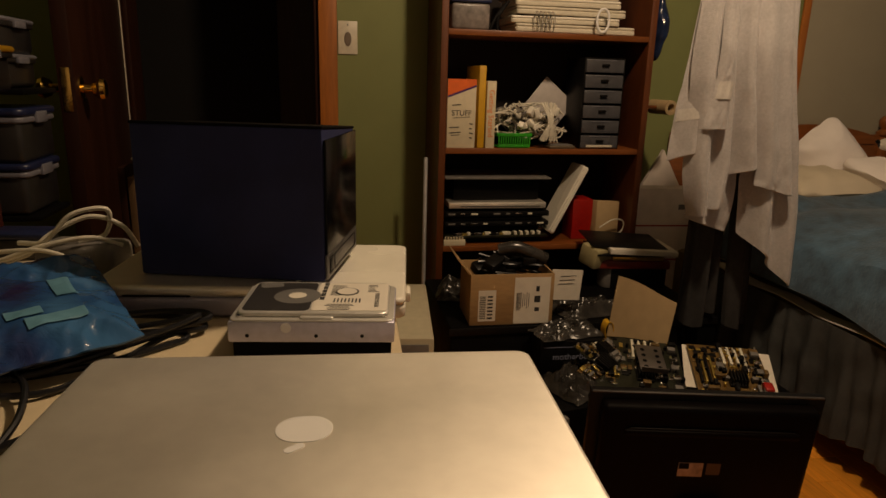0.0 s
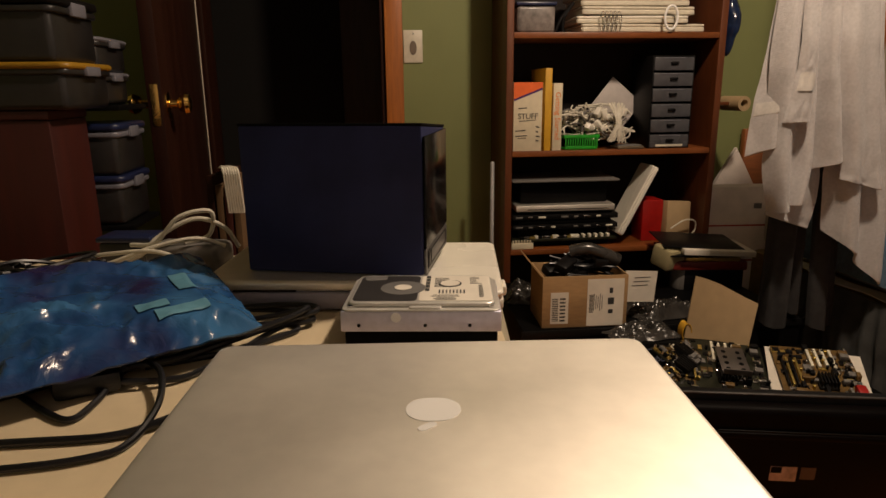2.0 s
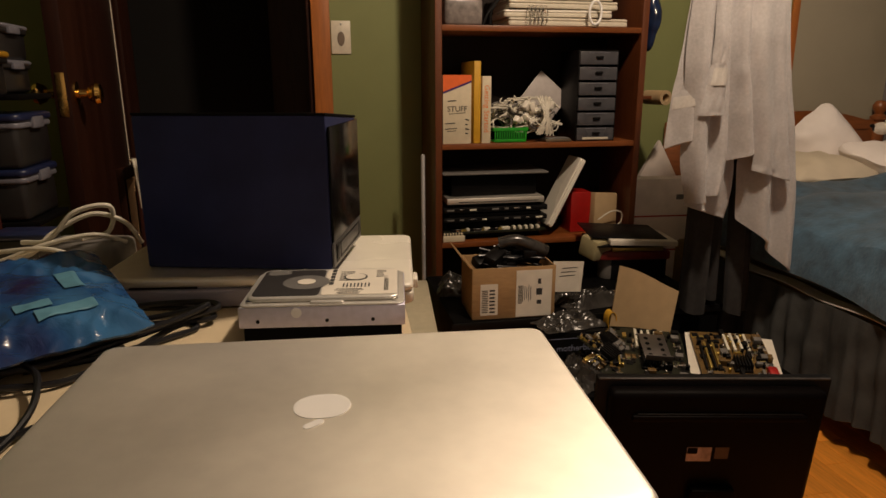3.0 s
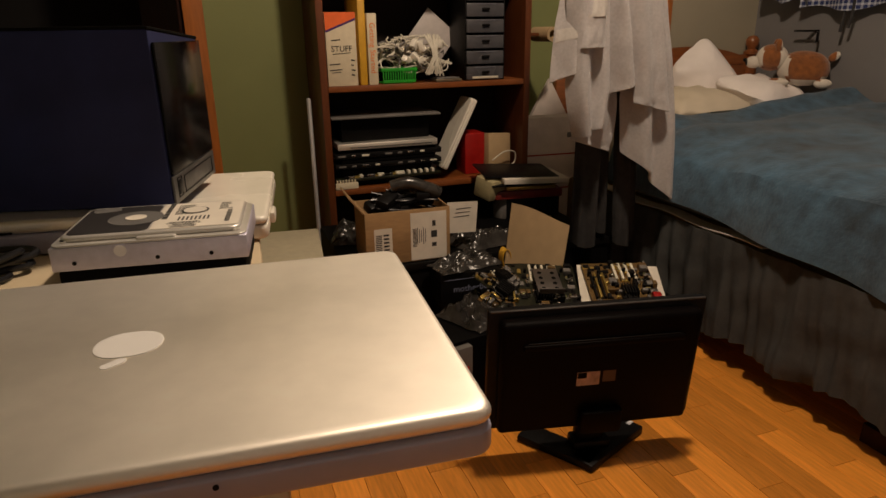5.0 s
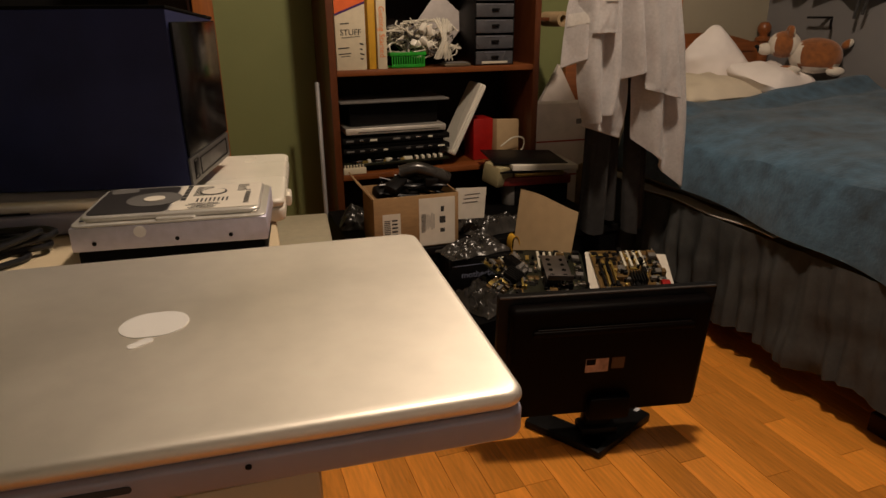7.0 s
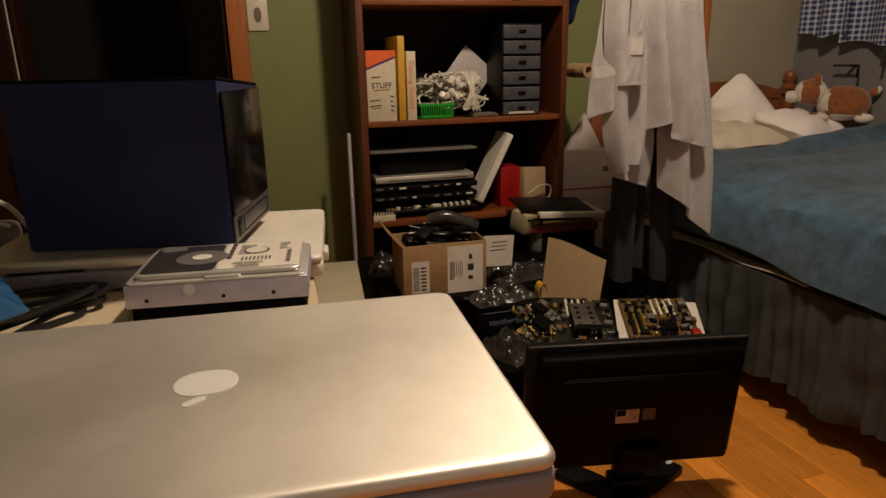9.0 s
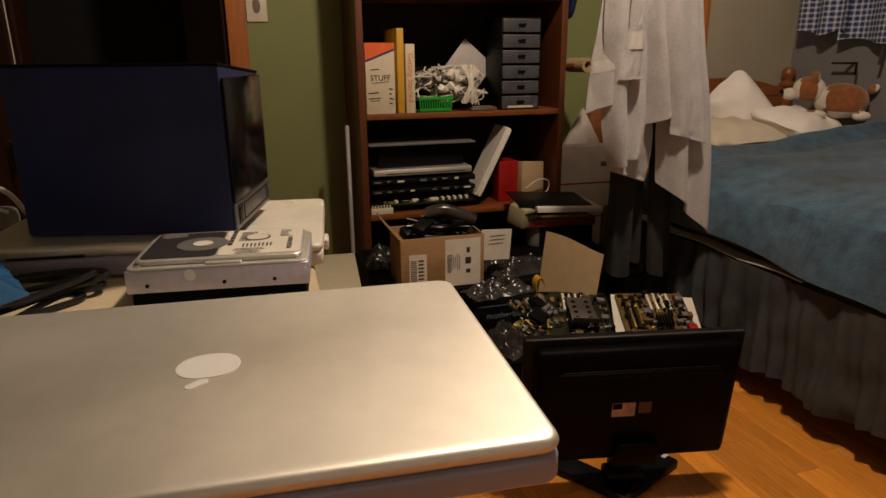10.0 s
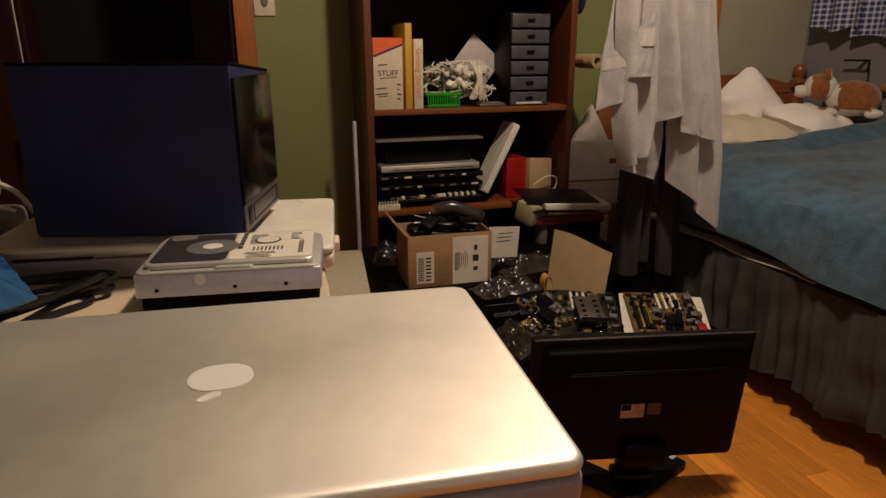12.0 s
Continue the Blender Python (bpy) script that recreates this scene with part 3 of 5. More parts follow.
for k in range(7):
    part("strand", tube([(-0.03 + 0.004 * k, 0.03, 0.004), (-0.01 + 0.004 * k, -0.06, 0.014 + 0.003 * (k % 2)), (0.012 + 0.005 * k, -0.105, 0.016), (0.018 + 0.005 * k, -0.112, -0.02), (0.022 + 0.005 * k, -0.114, -0.075)], 0.0028, 6, 6), WHITE_CABLE, bag_top)

# blue antistatic bag, black cables, grey adapter
BAG = [Vector(p) for p in ((-0.335, 0.500, 0.755), (-0.158, 0.630, 0.755), (-0.262, 0.828, 0.775), (-0.500, 0.700, 0.785))]


def bag_point(u, v):
    a, b, c, d = BAG
    p = a.lerp(b, u).lerp(d.lerp(c, u), v)
    edge = min(u, 1 - u, v, 1 - v)
    lift = 0.020 * min(1.0, edge * 6)
    calm = 1.0 - 0.85 * math.exp(-((u - 0.74) / 0.17) ** 4) * math.exp(-((v - 0.35) / 0.26) ** 4)
    ridge = abs(noise.noise(Vector((u * 5 + v * 3, v * 7, 4.0)))) + 0.35 * abs(noise.noise(Vector((u * 13 - v * 5, v * 11, 7.0))))
    p.z += lift * (0.75 + 0.55 * calm * noise.noise(Vector((u * 4, v * 4, 1.3)))) + 0.015 * calm * (0.25 - ridge) * min(1.0, edge * 9 + 0.3)
    return p


bag = thing("antistatic_bag", "crumpled shiny blue antistatic bag on black cables", "bag")
part("film", sheet(bag_point, 90, 90, 0.002), BLUE_FILM, bag)


for u0, u1, v0, v1 in ((0.775, 0.850, 0.37, 0.57), (0.585, 0.705, 0.245, 0.305), (0.635, 0.840, 0.155, 0.225)):
    part("label", sheet(lambda u, v, a=u0, b=u1, c=v0, d=v1: bag_point(a + (b - a) * u, c + (d - c) * v) + Vector((0, -0.0006, 0.0016)), 24, 14, 0.0004), TAPE_BLUE, bag, "pale blue label under film")

cable = thing("power_cable", "black rubber power cables coiled on the desk", "cable")
Z = DESK_Z + 0.0033
for r, line in (
    (0.0031, [(-0.60, 0.484, Z), (-0.45, 0.482, Z), (-0.311, 0.482, Z), (-0.239, 0.483, Z), (-0.205, 0.500, Z + 0.002), (-0.186, 0.520, Z)]),
    (0.0027, [(-0.60, 0.444, Z), (-0.42, 0.446, Z), (-0.294, 0.449, Z), (-0.241, 0.457, Z), (-0.223, 0.474, Z), (-0.217, 0.515, Z + 0.006), (-0.228, 0.560, Z + 0.012), (-0.25, 0.59, Z + 0.012)]),
    (0.0027, [(-0.40, 0.600, Z), (-0.346, 0.565, Z), (-0.303, 0.526, Z), (-0.278, 0.511, Z), (-0.271, 0.539, Z), (-0.266, 0.586, Z + 0.004), (-0.232, 0.604, Z + 0.006), (-0.205, 0.640, Z + 0.004)]),
    (0.0029, [(-0.32, 0.56, Z + 0.010), (-0.23, 0.566, Z + 0.002), (-0.200, 0.592, Z), (-0.182, 0.620, Z), (-0.149, 0.672, Z + 0.004), (-0.118, 0.690, Z + 0.004), (-0.139, 0.718, Z + 0.004), (-0.205, 0.733, Z + 0.004), (-0.27, 0.740, Z)]),
    (0.0030, [(-0.34, 0.55, Z + 0.014), (-0.24, 0.590, Z + 0.008), (-0.186, 0.640, Z + 0.006), (-0.140, 0.676, Z + 0.010), (-0.114, 0.696, Z + 0.012), (-0.130, 0.712, Z + 0.013), (-0.19, 0.722, Z + 0.010), (-0.26, 0.715, Z + 0.004)]),
    (0.0028, [(-0.30, 0.560, Z + 0.014), (-0.20, 0.620, Z + 0.014), (-0.150, 0.660, Z + 0.014), (-0.122, 0.688, Z + 0.018), (-0.150, 0.700, Z + 0.008), (-0.21, 0.70, Z)]),
    (0.0028, [(-0.255, 0.60, Z), (-0.195, 0.622, Z), (-0.150, 0.655, Z), (-0.132, 0.676, Z), (-0.150, 0.694, Z), (-0.22, 0.69, Z)]),
):
    part("cord", tube(line, r, 8, 8), RUBBER, cable)
part("plug", slab(0.05, 0.022, 0.018, place(-0.285, 0.560, DESK_Z + 0.001, 20), 0.005), RUBBER, cable, "black moulded plug")
adapter_pile = single("power_brick", slab(0.16, 0.07, 0.024, None, 0.006), BLACK_MATTE, "black power adapter under the blue bag", "power adapter", place(-0.335, 0.600, DESK_Z + 0.0005, 36))

grey = thing("grey_adapter", "grey plastic adapter with pale cables looped on it", "adapter", place(-0.300, 0.925, DESK_Z, -12))
part("case", slab(0.100, 0.060, 0.040, None, 0.010, 3), GREY_PLASTIC, grey)
for r, line in (
    (0.0030, [(-0.10, -0.03, 0.012), (-0.05, -0.035, 0.030), (-0.03, -0.02, 0.052), (0.010, 0.0, 0.072), (0.045, 0.01, 0.060), (0.060, 0.02, 0.030)]),
    (0.0030, [(-0.07, -0.02, 0.040), (-0.03, -0.03, 0.046), (0.0, -0.02, 0.078), (0.034, 0.0, 0.082), (0.024, 0.01, 0.048), (0.0, -0.012, 0.041)]),
    (0.0028, [(-0.16, -0.02, 0.006), (-0.12, -0.035, 0.026), (-0.08, -0.042, 0.034), (-0.02, -0.046, 0.038), (0.03, -0.044, 0.020)]),
    (0.0028, [(-0.17, -0.01, 0.004), (-0.14, -0.045, 0.010), (-0.08, -0.05, 0.024), (-0.03, -0.04, 0.042), (0.02, -0.02, 0.050), (0.05, 0.0, 0.036)]),
):
    part("cord", tube(line, r, 8, 8), WHITE_CABLE, grey, "pale looped cable")
small_bin = thing("small_bin", "small cloudy box with a dark blue lid", "storage box", place(-0.405, 1.01, DESK_Z, -6))
part("body", slab(0.072, 0.05, 0.028, None, 0.004), CLEAR_BIN, small_bin)
part("lid", slab(0.078, 0.054, 0.008, place(0, 0, 0.0285), 0.003), BLUE_LID, small_bin)
blk = thing("headphone_cable", "tangle of black thin cable on the desk", "cable", place(-0.50, 0.86, DESK_Z))
rng = random.Random(3)
for k in range(14):
    part("cord", tube([(rng.uniform(-0.10, 0.10), rng.uniform(-0.07, 0.07), 0.004 + 0.03 * rng.random()) for q in range(7)], 0.0026, 6, 6), RUBBER, blk)
part("jack", lathe([(0.003, 0), (0.003, 0.02)], place(0.05, -0.03, 0.012, 0, 80, 0), 10), CHROME, blk)

# ---- left: cabinet with storage bins ----
def storage_bin(name, label, sx, sy, sz, m, lid, group="storage bins"):
    b = thing(name, label, "storage bin", m, group)
    part("body", slab(sx * 0.92, sy * 0.92, sz * 0.86, None, 0.012, 3), CLEAR_BIN, b)
    part("rim", rounded_plate(sx * 0.975, sy * 0.975, 0.013, 0.018, place(0, 0, sz * 0.74), 0.004), WHITE_LID if lid is BLUE_LID else CLEAR_BIN, b)
    part("lid", rounded_plate(sx, sy, sz * 0.15, 0.02, place(0, 0, sz * 0.862), 0.006), lid, b)
    part("latch", slab(0.012, sy * 0.3, sz * 0.22, place(sx * 0.49, 0, sz * 0.72), 0.004), WHITE_LID, b)
    part("latch", slab(sx * 0.25, 0.010, sz * 0.2, place(0, -sy * 0.49, sz * 0.74), 0.004), WHITE_LID, b)
    return b


cab = thing("cabinet", "red-brown wooden cabinet carrying plastic bins", "cabinet", place(-0.668, 1.385, 0, -3))
part("body", span(-0.70, 0.0, 0.0, 0.15, 0.0, 0.915, 0.004), RED_WOOD, cab)
part("top", span(-0.70, 0.002, -0.003, 0.152, 0.9155, 0.933, 0.004), RED_WOOD, cab)
storage_bin("storage_bin", "cloudy plastic bin with a yellow lid", 0.36, 0.20, 0.088, place(-0.785, 1.475, 0.9335, -3), YELLOW_LID)
storage_bin("storage_bin", "cloudy plastic bin stacked on the yellow lid", 0.34, 0.19, 0.120, place(-0.788, 1.475, 1.0225, -3), BLACK)
rack = thing("wire_rack", "dark rack shelf holding lidded bins behind the cabinet", "rack", place(-0.705, 1.66, 0, 0))
for z in (0.40, 0.668, 0.938):
    part("shelf", span(-0.24, 0.10, -0.085, 0.095, z - 0.012, z, 0.003), BLACK_MATTE, rack)
for x in (-0.245, -0.10):
    for y in (-0.08, 0.09):
        part("post", span(x - 0.008, x + 0.008, y - 0.008, y + 0.008, 0, 1.2, 0.002), BLACK_MATTE, rack)
storage_bin("storage_bin", "cloudy plastic bin with a blue lid on the rack", 0.25, 0.19, 0.112, place(-0.738, 1.665, 0.6685, 0), BLUE_LID)
storage_bin("storage_bin", "cloudy plastic bin with a blue lid on the rack", 0.25, 0.19, 0.116, place(-0.736, 1.665, 0.7810, 0), BLUE_LID)
storage_bin("storage_bin", "pale lidded plastic bin on the upper rack", 0.24, 0.18, 0.070, place(-0.752, 1.665, 0.9385, 0), WHITE_LID)
storage_bin("storage_bin", "pale lidded plastic bin on the upper rack", 0.24, 0.18, 0.074, place(-0.750, 1.665, 1.0090, 0), WHITE_LID)

# ---- beige computer behind the desk ----
tower = thing("beige_tower", "beige computer tower standing behind the desk", "computer", place(0.250, 1.425, 0, -6.5))
part("shell", span(-0.25, 0.0, 0.0, 0.41, 0.0, 0.40, 0.006), BEIGE, tower)
part("port_panel", span(-0.105, -0.012, -0.004, -0.0005, 0.29, 0.385, 0.001), GREY_PLASTIC, tower)
for k in range(4):
    part("port", span(-0.098 + 0.021 * k, -0.082 + 0.021 * k, -0.008, -0.0045, 0.32, 0.36, 0.001), CHROME if k % 2 else BLACK, tower)
pole = single("steel_pole", lathe([(0.0075, 0.0), (0.0075, 0.71), (0.006, 0.714)], None, 14), mat("pale_satin_steel", (0.60, 0.60, 0.60), 0.4, 0.5), "thin chrome pole leaning beside the bookcase", "pole", place(0.366, 2.30, 0, 0, 0, 0))

# ---- bookcase ----
BX0, BX1, BY0, BY1 = 0.402, 1.168, 2.25, 2.528
bookcase = thing("bookcase", "brown wooden bookcase crowded with electronics", "bookcase")
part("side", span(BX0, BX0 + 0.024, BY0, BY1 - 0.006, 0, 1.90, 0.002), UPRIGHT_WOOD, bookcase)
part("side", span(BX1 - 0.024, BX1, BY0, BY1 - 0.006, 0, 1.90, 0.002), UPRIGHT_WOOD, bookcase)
for z in (0.09, 0.40, 0.752, 1.145, 1.54, 1.90):
    part("shelf", span(BX0 + 0.0245, BX1 - 0.0245, BY0 + 0.001, BY1 - 0.007, z - 0.019, z, 0.0015), SHELF_WOOD, bookcase)
# the compartments' shade is put into the back's near-black colour
part("back", span(BX0, BX1, BY1 - 0.0055, BY1 - 0.001, 0, 1.9, 0), mat("shaded_back_board", (0.008, 0.0035, 0.002), 0.8), bookcase)
S2, S1, S3 = 0.7525, 1.1455, 0.4005

filebox = thing("file_box", "white magazine file box with an orange corner and handwriting", "file box", place(0.481, 2.262, S2))
part("body", slab(0.100, 0.22, 0.232, place(0, 0.11, 0), 0.001), CREAM_CARD, filebox)
bmw = bmesh.new()
vs = [bmw.verts.new(p) for p in ((-0.05, -0.0012, 0.232), (0.05, -0.0012, 0.232), (0.05, -0.0012, 0.214), (-0.05, -0.0012, 0.176), (-0.05, -0.0002, 0.232), (0.05, -0.0002, 0.232), (0.05, -0.0002, 0.214), (-0.05, -0.0002, 0.176))]
for f in ((0, 1, 2, 3), (7, 6, 5, 4), (0, 4, 5, 1), (1, 5, 6, 2), (2, 6, 7, 3), (3, 7, 4, 0)):
    bmw.faces.new([vs[i] for i in f])
part("orange_corner", bmw, ORANGE_CARD, filebox, "orange printed corner")
part("stripe", slab(0.106, 0.007, 0.0008, UPRIGHT @ place(0, 0.192, 0.0003, 20.8), 0), PURPLE_CARD, filebox, "purple diagonal stripe")
part("handwriting", letters("STUFF", 0.026, UPRIGHT @ place(0.0, 0.118, 0.0008)), PRINT, filebox, "black marker lettering")
for x, y, w, h in ((-0.018, 0.146, 0.030, 0.003), (0.0, 0.104, 0.060, 0.0018), (-0.025, 0.070, 0.036, 0.003), (-0.022, 0.052, 0.042, 0.003), (-0.02, 0.044, 0.03, 0.002), (0.034, 0.035, 0.010, 0.004), (0.036, 0.050, 0.014, 0.004), (0.033, 0.066, 0.009, 0.004), (0.035, 0.082, 0.013, 0.004)):
    part("marker_stroke", slab(w, h, 0.0005, UPRIGHT @ place(x, y, 0.0006, 4 if w > 0.02 else -12), 0), PRINT, filebox)
single("yellow_binder", slab(0.024, 0.20, 0.278, place(0, 0.10, 0), 0.002), YELLOW_CARD, "tall thin yellow binder", "binder", place(0.552, 2.262, S2))
manual = thing("manual_box", "cream manual with orange lettering on its spine", "book", place(0.585, 2.260, S2))
part("body", slab(0.032, 0.20, 0.228, place(0, 0.10, 0), 0.001), CREAM_CARD, manual)
part("title", letters("Getting Started", 0.026, UPRIGHT @ place(0, 0.118, 0.0006, -90)), ORANGE_PRINT, manual, "orange spine lettering")


def basket():
    b = thing("basket", "small green plastic basket full of cables", "basket", place(0.678, 2.318, S2))
    n, w, d, h = 14, 0.128, 0.10, 0.052
    part("floor", rounded_plate(w * 0.88, d * 0.88, 0.003, 0.012), GREEN_PLASTIC, b)
    part("rim", join(span(-w / 2, w / 2, -d / 2, -d / 2 + 0.005, h - 0.012, h, 0.001), span(-w / 2, w / 2, d / 2 - 0.005, d / 2, h - 0.012, h, 0.001), span(-w / 2, -w / 2 + 0.005, -d / 2 + 0.005, d / 2 - 0.005, h - 0.012, h, 0.001), span(w / 2 - 0.005, w / 2, -d / 2 + 0.005, d / 2 - 0.005, h - 0.012, h, 0.001)), GREEN_PLASTIC, b)
    part("lower_band", span(-w / 2 + 0.006, w / 2 - 0.006, -d / 2 + 0.003, -d / 2 + 0.007, 0.002, 0.012, 0.001), GREEN_PLASTIC, b)
    for k in range(n):
        x = -w / 2 + 0.006 + (w - 0.012) * k / (n - 1)
        part("slat", slab(0.0042, 0.003, h - 0.014, place(x * 0.97, -d / 2 + 0.004, 0.003), 0.0006), GREEN_PLASTIC, b)
    for k in range(6):
        part("slat", slab(0.003, 0.0045, h - 0.014, place(w / 2 - 0.004, -d / 2 + 0.012 + 0.015 * k, 0.003), 0.0006), GREEN_PLASTIC, b)
    return b


basket()
rng = random.Random(11)
heap = thing("cable_heap", "heap of white cables and plugs spilling over a basket", "cables", place(0.735, 2.335, S2))
for k in range(88):
    cx, cz = rng.uniform(-0.11, 0.10), rng.uniform(0.045, 0.15)
    cz = min(cz, 0.165 - abs(cx) * 0.55)
    cy = rng.uniform(-0.05, 0.03) - 0.02 * (0.16 - cz)
    a, r = rng.uniform(0, 6.28), rng.uniform(0.014, 0.042)
    pts = []
    for q in range(6):
        ang = a + q * rng.uniform(0.6, 1.2)
        pts.append((cx + r * math.cos(ang) * 1.2, cy + 0.018 * math.sin(q * 1.7 + a), max(0.02, cz + r * 0.6 * math.sin(ang))))
    part("cord", tube(pts, rng.choice((0.0024, 0.0028, 0.0036)), 6, 5), WHITE_CABLE if k % 5 else GREY_PLASTIC, heap)
for k in range(11):
    part("plug", slab(0.026, 0.020, rng.uniform(0.016, 0.032), place(rng.uniform(-0.10, 0.095), -0.055 + rng.uniform(-0.01, 0.02), rng.uniform(0.06, 0.12), rng.uniform(0, 90), rng.uniform(-40, 40), rng.uniform(-40, 40)), 0.004), WHITE_PLASTIC, heap)
for k in range(16):
    a, x = rng.uniform(-1, 1), 0.070 + rng.uniform(-0.010, 0.010)
    part("cord", tube([(x + 0.030 * a, -0.052, 0.150 + 0.012 * rng.random()), (x + 0.010 * a, -0.070, 0.118), (x + 0.004 * a, -0.078, 0.090), (x + 0.018 * a, -0.080, 0.055 + 0.01 * rng.random()), (x + 0.034 * a, -0.074, 0.020 + 0.012 * rng.random())], 0.0026, 6, 5), WHITE_CABLE, heap)
envelope = single("padded_envelope", slab(0.150, 0.006, 0.150, None, 0.003), mat("grey_white_film", (0.50, 0.46, 0.44), 0.4, vary=0.1, scale=30, bump=0.4, bump_scale=60), "pale plastic envelope leaning behind the cables", "envelope", place(0.800, 2.41, S2 + 0.088, 0, -6, 40))
support = single("cardboard_carton", slab(0.24, 0.07, 0.11, None, 0.003), BLACK_MATTE, "dark small carton behind the cables", "carton", place(0.74, 2.455, S2))
remote = thing("small_drive_tray", "flat metal drive tray under cables", "tray", place(0.852, 2.285, S2, 4))
part("tray", slab(0.10, 0.06, 0.010, None, 0.003), mat("dull_brown_metal", (0.20, 0.16, 0.11), 0.4, 0.6), remote)
part("cover", slab(0.086, 0.05, 0.004, place(0, 0, 0.0102), 0.002), GREY_PLASTIC, remote)


def drawers():
    d = thing("drawer_tower", "small tower of six smoky plastic drawers", "drawers", place(0.995, 2.262, S2))
    w, h = 0.150, 0.0528
    part("frame", join(span(-w / 2, -w / 2 + 0.003, 0.004, 0.18, 0, 6 * h, 0.0005), span(w / 2 - 0.003, w / 2, 0.004, 0.18, 0, 6 * h, 0.0005), span(-w / 2, w / 2, 0.175, 0.18, 0, 6 * h, 0.0005), span(-w / 2 + 0.0035, w / 2 - 0.0035, 0.004, 0.174, 6 * h - 0.004, 6 * h, 0.0005)), BLACK, d)
    for k in range(6):
        dr = part("drawer", span(-w / 2 + 0.004, w / 2 - 0.004, 0.0, 0.17, k * h + 0.003, k * h + h - 0.005, 0.003), DRAWER_PLASTIC, d)
        part("pull", slab(0.028, 0.010, 0.009, place(0, -0.004, k * h + 0.024), 0.003), BLACK, dr)
        part("lip", span(-0.04, 0.04, -0.002, -0.0003, k * h + h - 0.010, k * h + h - 0.007, 0.0005), WHITE_LID, dr)
    part("parts_tray", span(-0.05, 0.05, -0.0015, -0.0002, 0.006, 0.014, 0.0004), OFFWHITE, d, "pale strip of small parts")
    return d


drawers()

# top compartment: stacked white laptops, a clear bin, a ring
for k, (w, x, h) in enumerate(((0.44, 0.880, 0.026), (0.39, 0.845, 0.024), (0.40, 0.860, 0.026), (0.38, 0.850, 0.026), (0.38, 0.840, 0.024))):
    notebook("old_laptop", "closed off-white laptop in a stack", w, 0.20, h, place(x, 2.372, S1 + 0.002 + 0.028 * k, (1, -2, 1, -1, 2)[k]), WHITE_PLASTIC if k % 2 else OFFWHITE, OFFWHITE)
topbin = thing("clear_bin", "clear plastic bin of small parts", "storage bin", place(0.505, 2.36, S1))
part("body", slab(0.13, 0.18, 0.085, None, 0.010, 3), mat("brownish_clear_bin", (0.16, 0.14, 0.13), 0.3, vary=0.5, scale=50), topbin)
part("lid", slab(0.138, 0.188, 0.012, place(0, 0, 0.0855), 0.004), BLUE_LID, topbin)
ring = thing("plastic_ring", "white oval plastic loop hanging before stacked laptops", "loop", place(0.962, 2.243, S1 + 0.045))
pts = [(0.022 * math.cos(a), 0, 0.038 * math.sin(a)) for a in [2 * math.pi * i / 12 for i in range(13)]]
part("loop", tube(pts, 0.0045, 8, 4), LOGO_WHITE, ring)
wires = thing("wire_coils", "thin metal wire coils before the laptops", "wire", place(0.76, 2.262, S1 + 0.03))
for k in range(5):
    part("coil", tube([(0.014 * k - 0.03 + 0.010 * math.cos(a), -0.002, 0.032 * math.sin(a) + 0.004) for a in [2 * math.pi * i / 8 for i in range(9)]], 0.0014, 6, 4), CHROME, wires)
tools = thing("black_tool", "black plier-like tool leaning on the shelf", "tool", place(0.60, 2.30, S1))
part("grip", tube([(-0.02, 0, 0.006), (0.0, 0, 0.05), (0.04, 0, 0.10)], 0.006, 8, 5), BLACK, tools)
part("grip", tube([(0.005, 0, 0.006), (0.008, 0, 0.05), (0.04, 0, 0.10)], 0.006, 8, 5), BLACK, tools)

# third compartment: dark electronics in layers
LAYERS = (
    (0.36, 0.020, BLACK_MATTE, 0.03, "black device at the base of a stack"),
    (0.40, 0.010, PCB_GREEN, 0.0, "circuit board lying in a stack"),
    (0.34, 0.032, BLACK_MATTE, 0.025, "matte black device in a stack"),
    (0.40, 0.017, BLACK, 0.0, "thin black device with a slotted front"),
    (0.35, 0.015, BLACK_MATTE, 0.006, "thin black tray in a stack"),
    (0.40, 0.019, BLACK, 0.0, "thin black device with a slotted front"),
    (0.36, 0.009, BLACK_MATTE, 0.008, "thin black tray in a stack"),
    (0.37, 0.022, ALU, -0.004, "thin silver laptop in a stack"),
    (0.33, 0.080, BLACK_MATTE, 0.04, "black block standing for the shaded gap in a stack"),
    # added black block: stands for the shaded gap and carries the panel
    (0.40, 0.007, GREY_PLASTIC, 0.0, "thin grey panel on a stack"),
)
z = S3 + 0.001
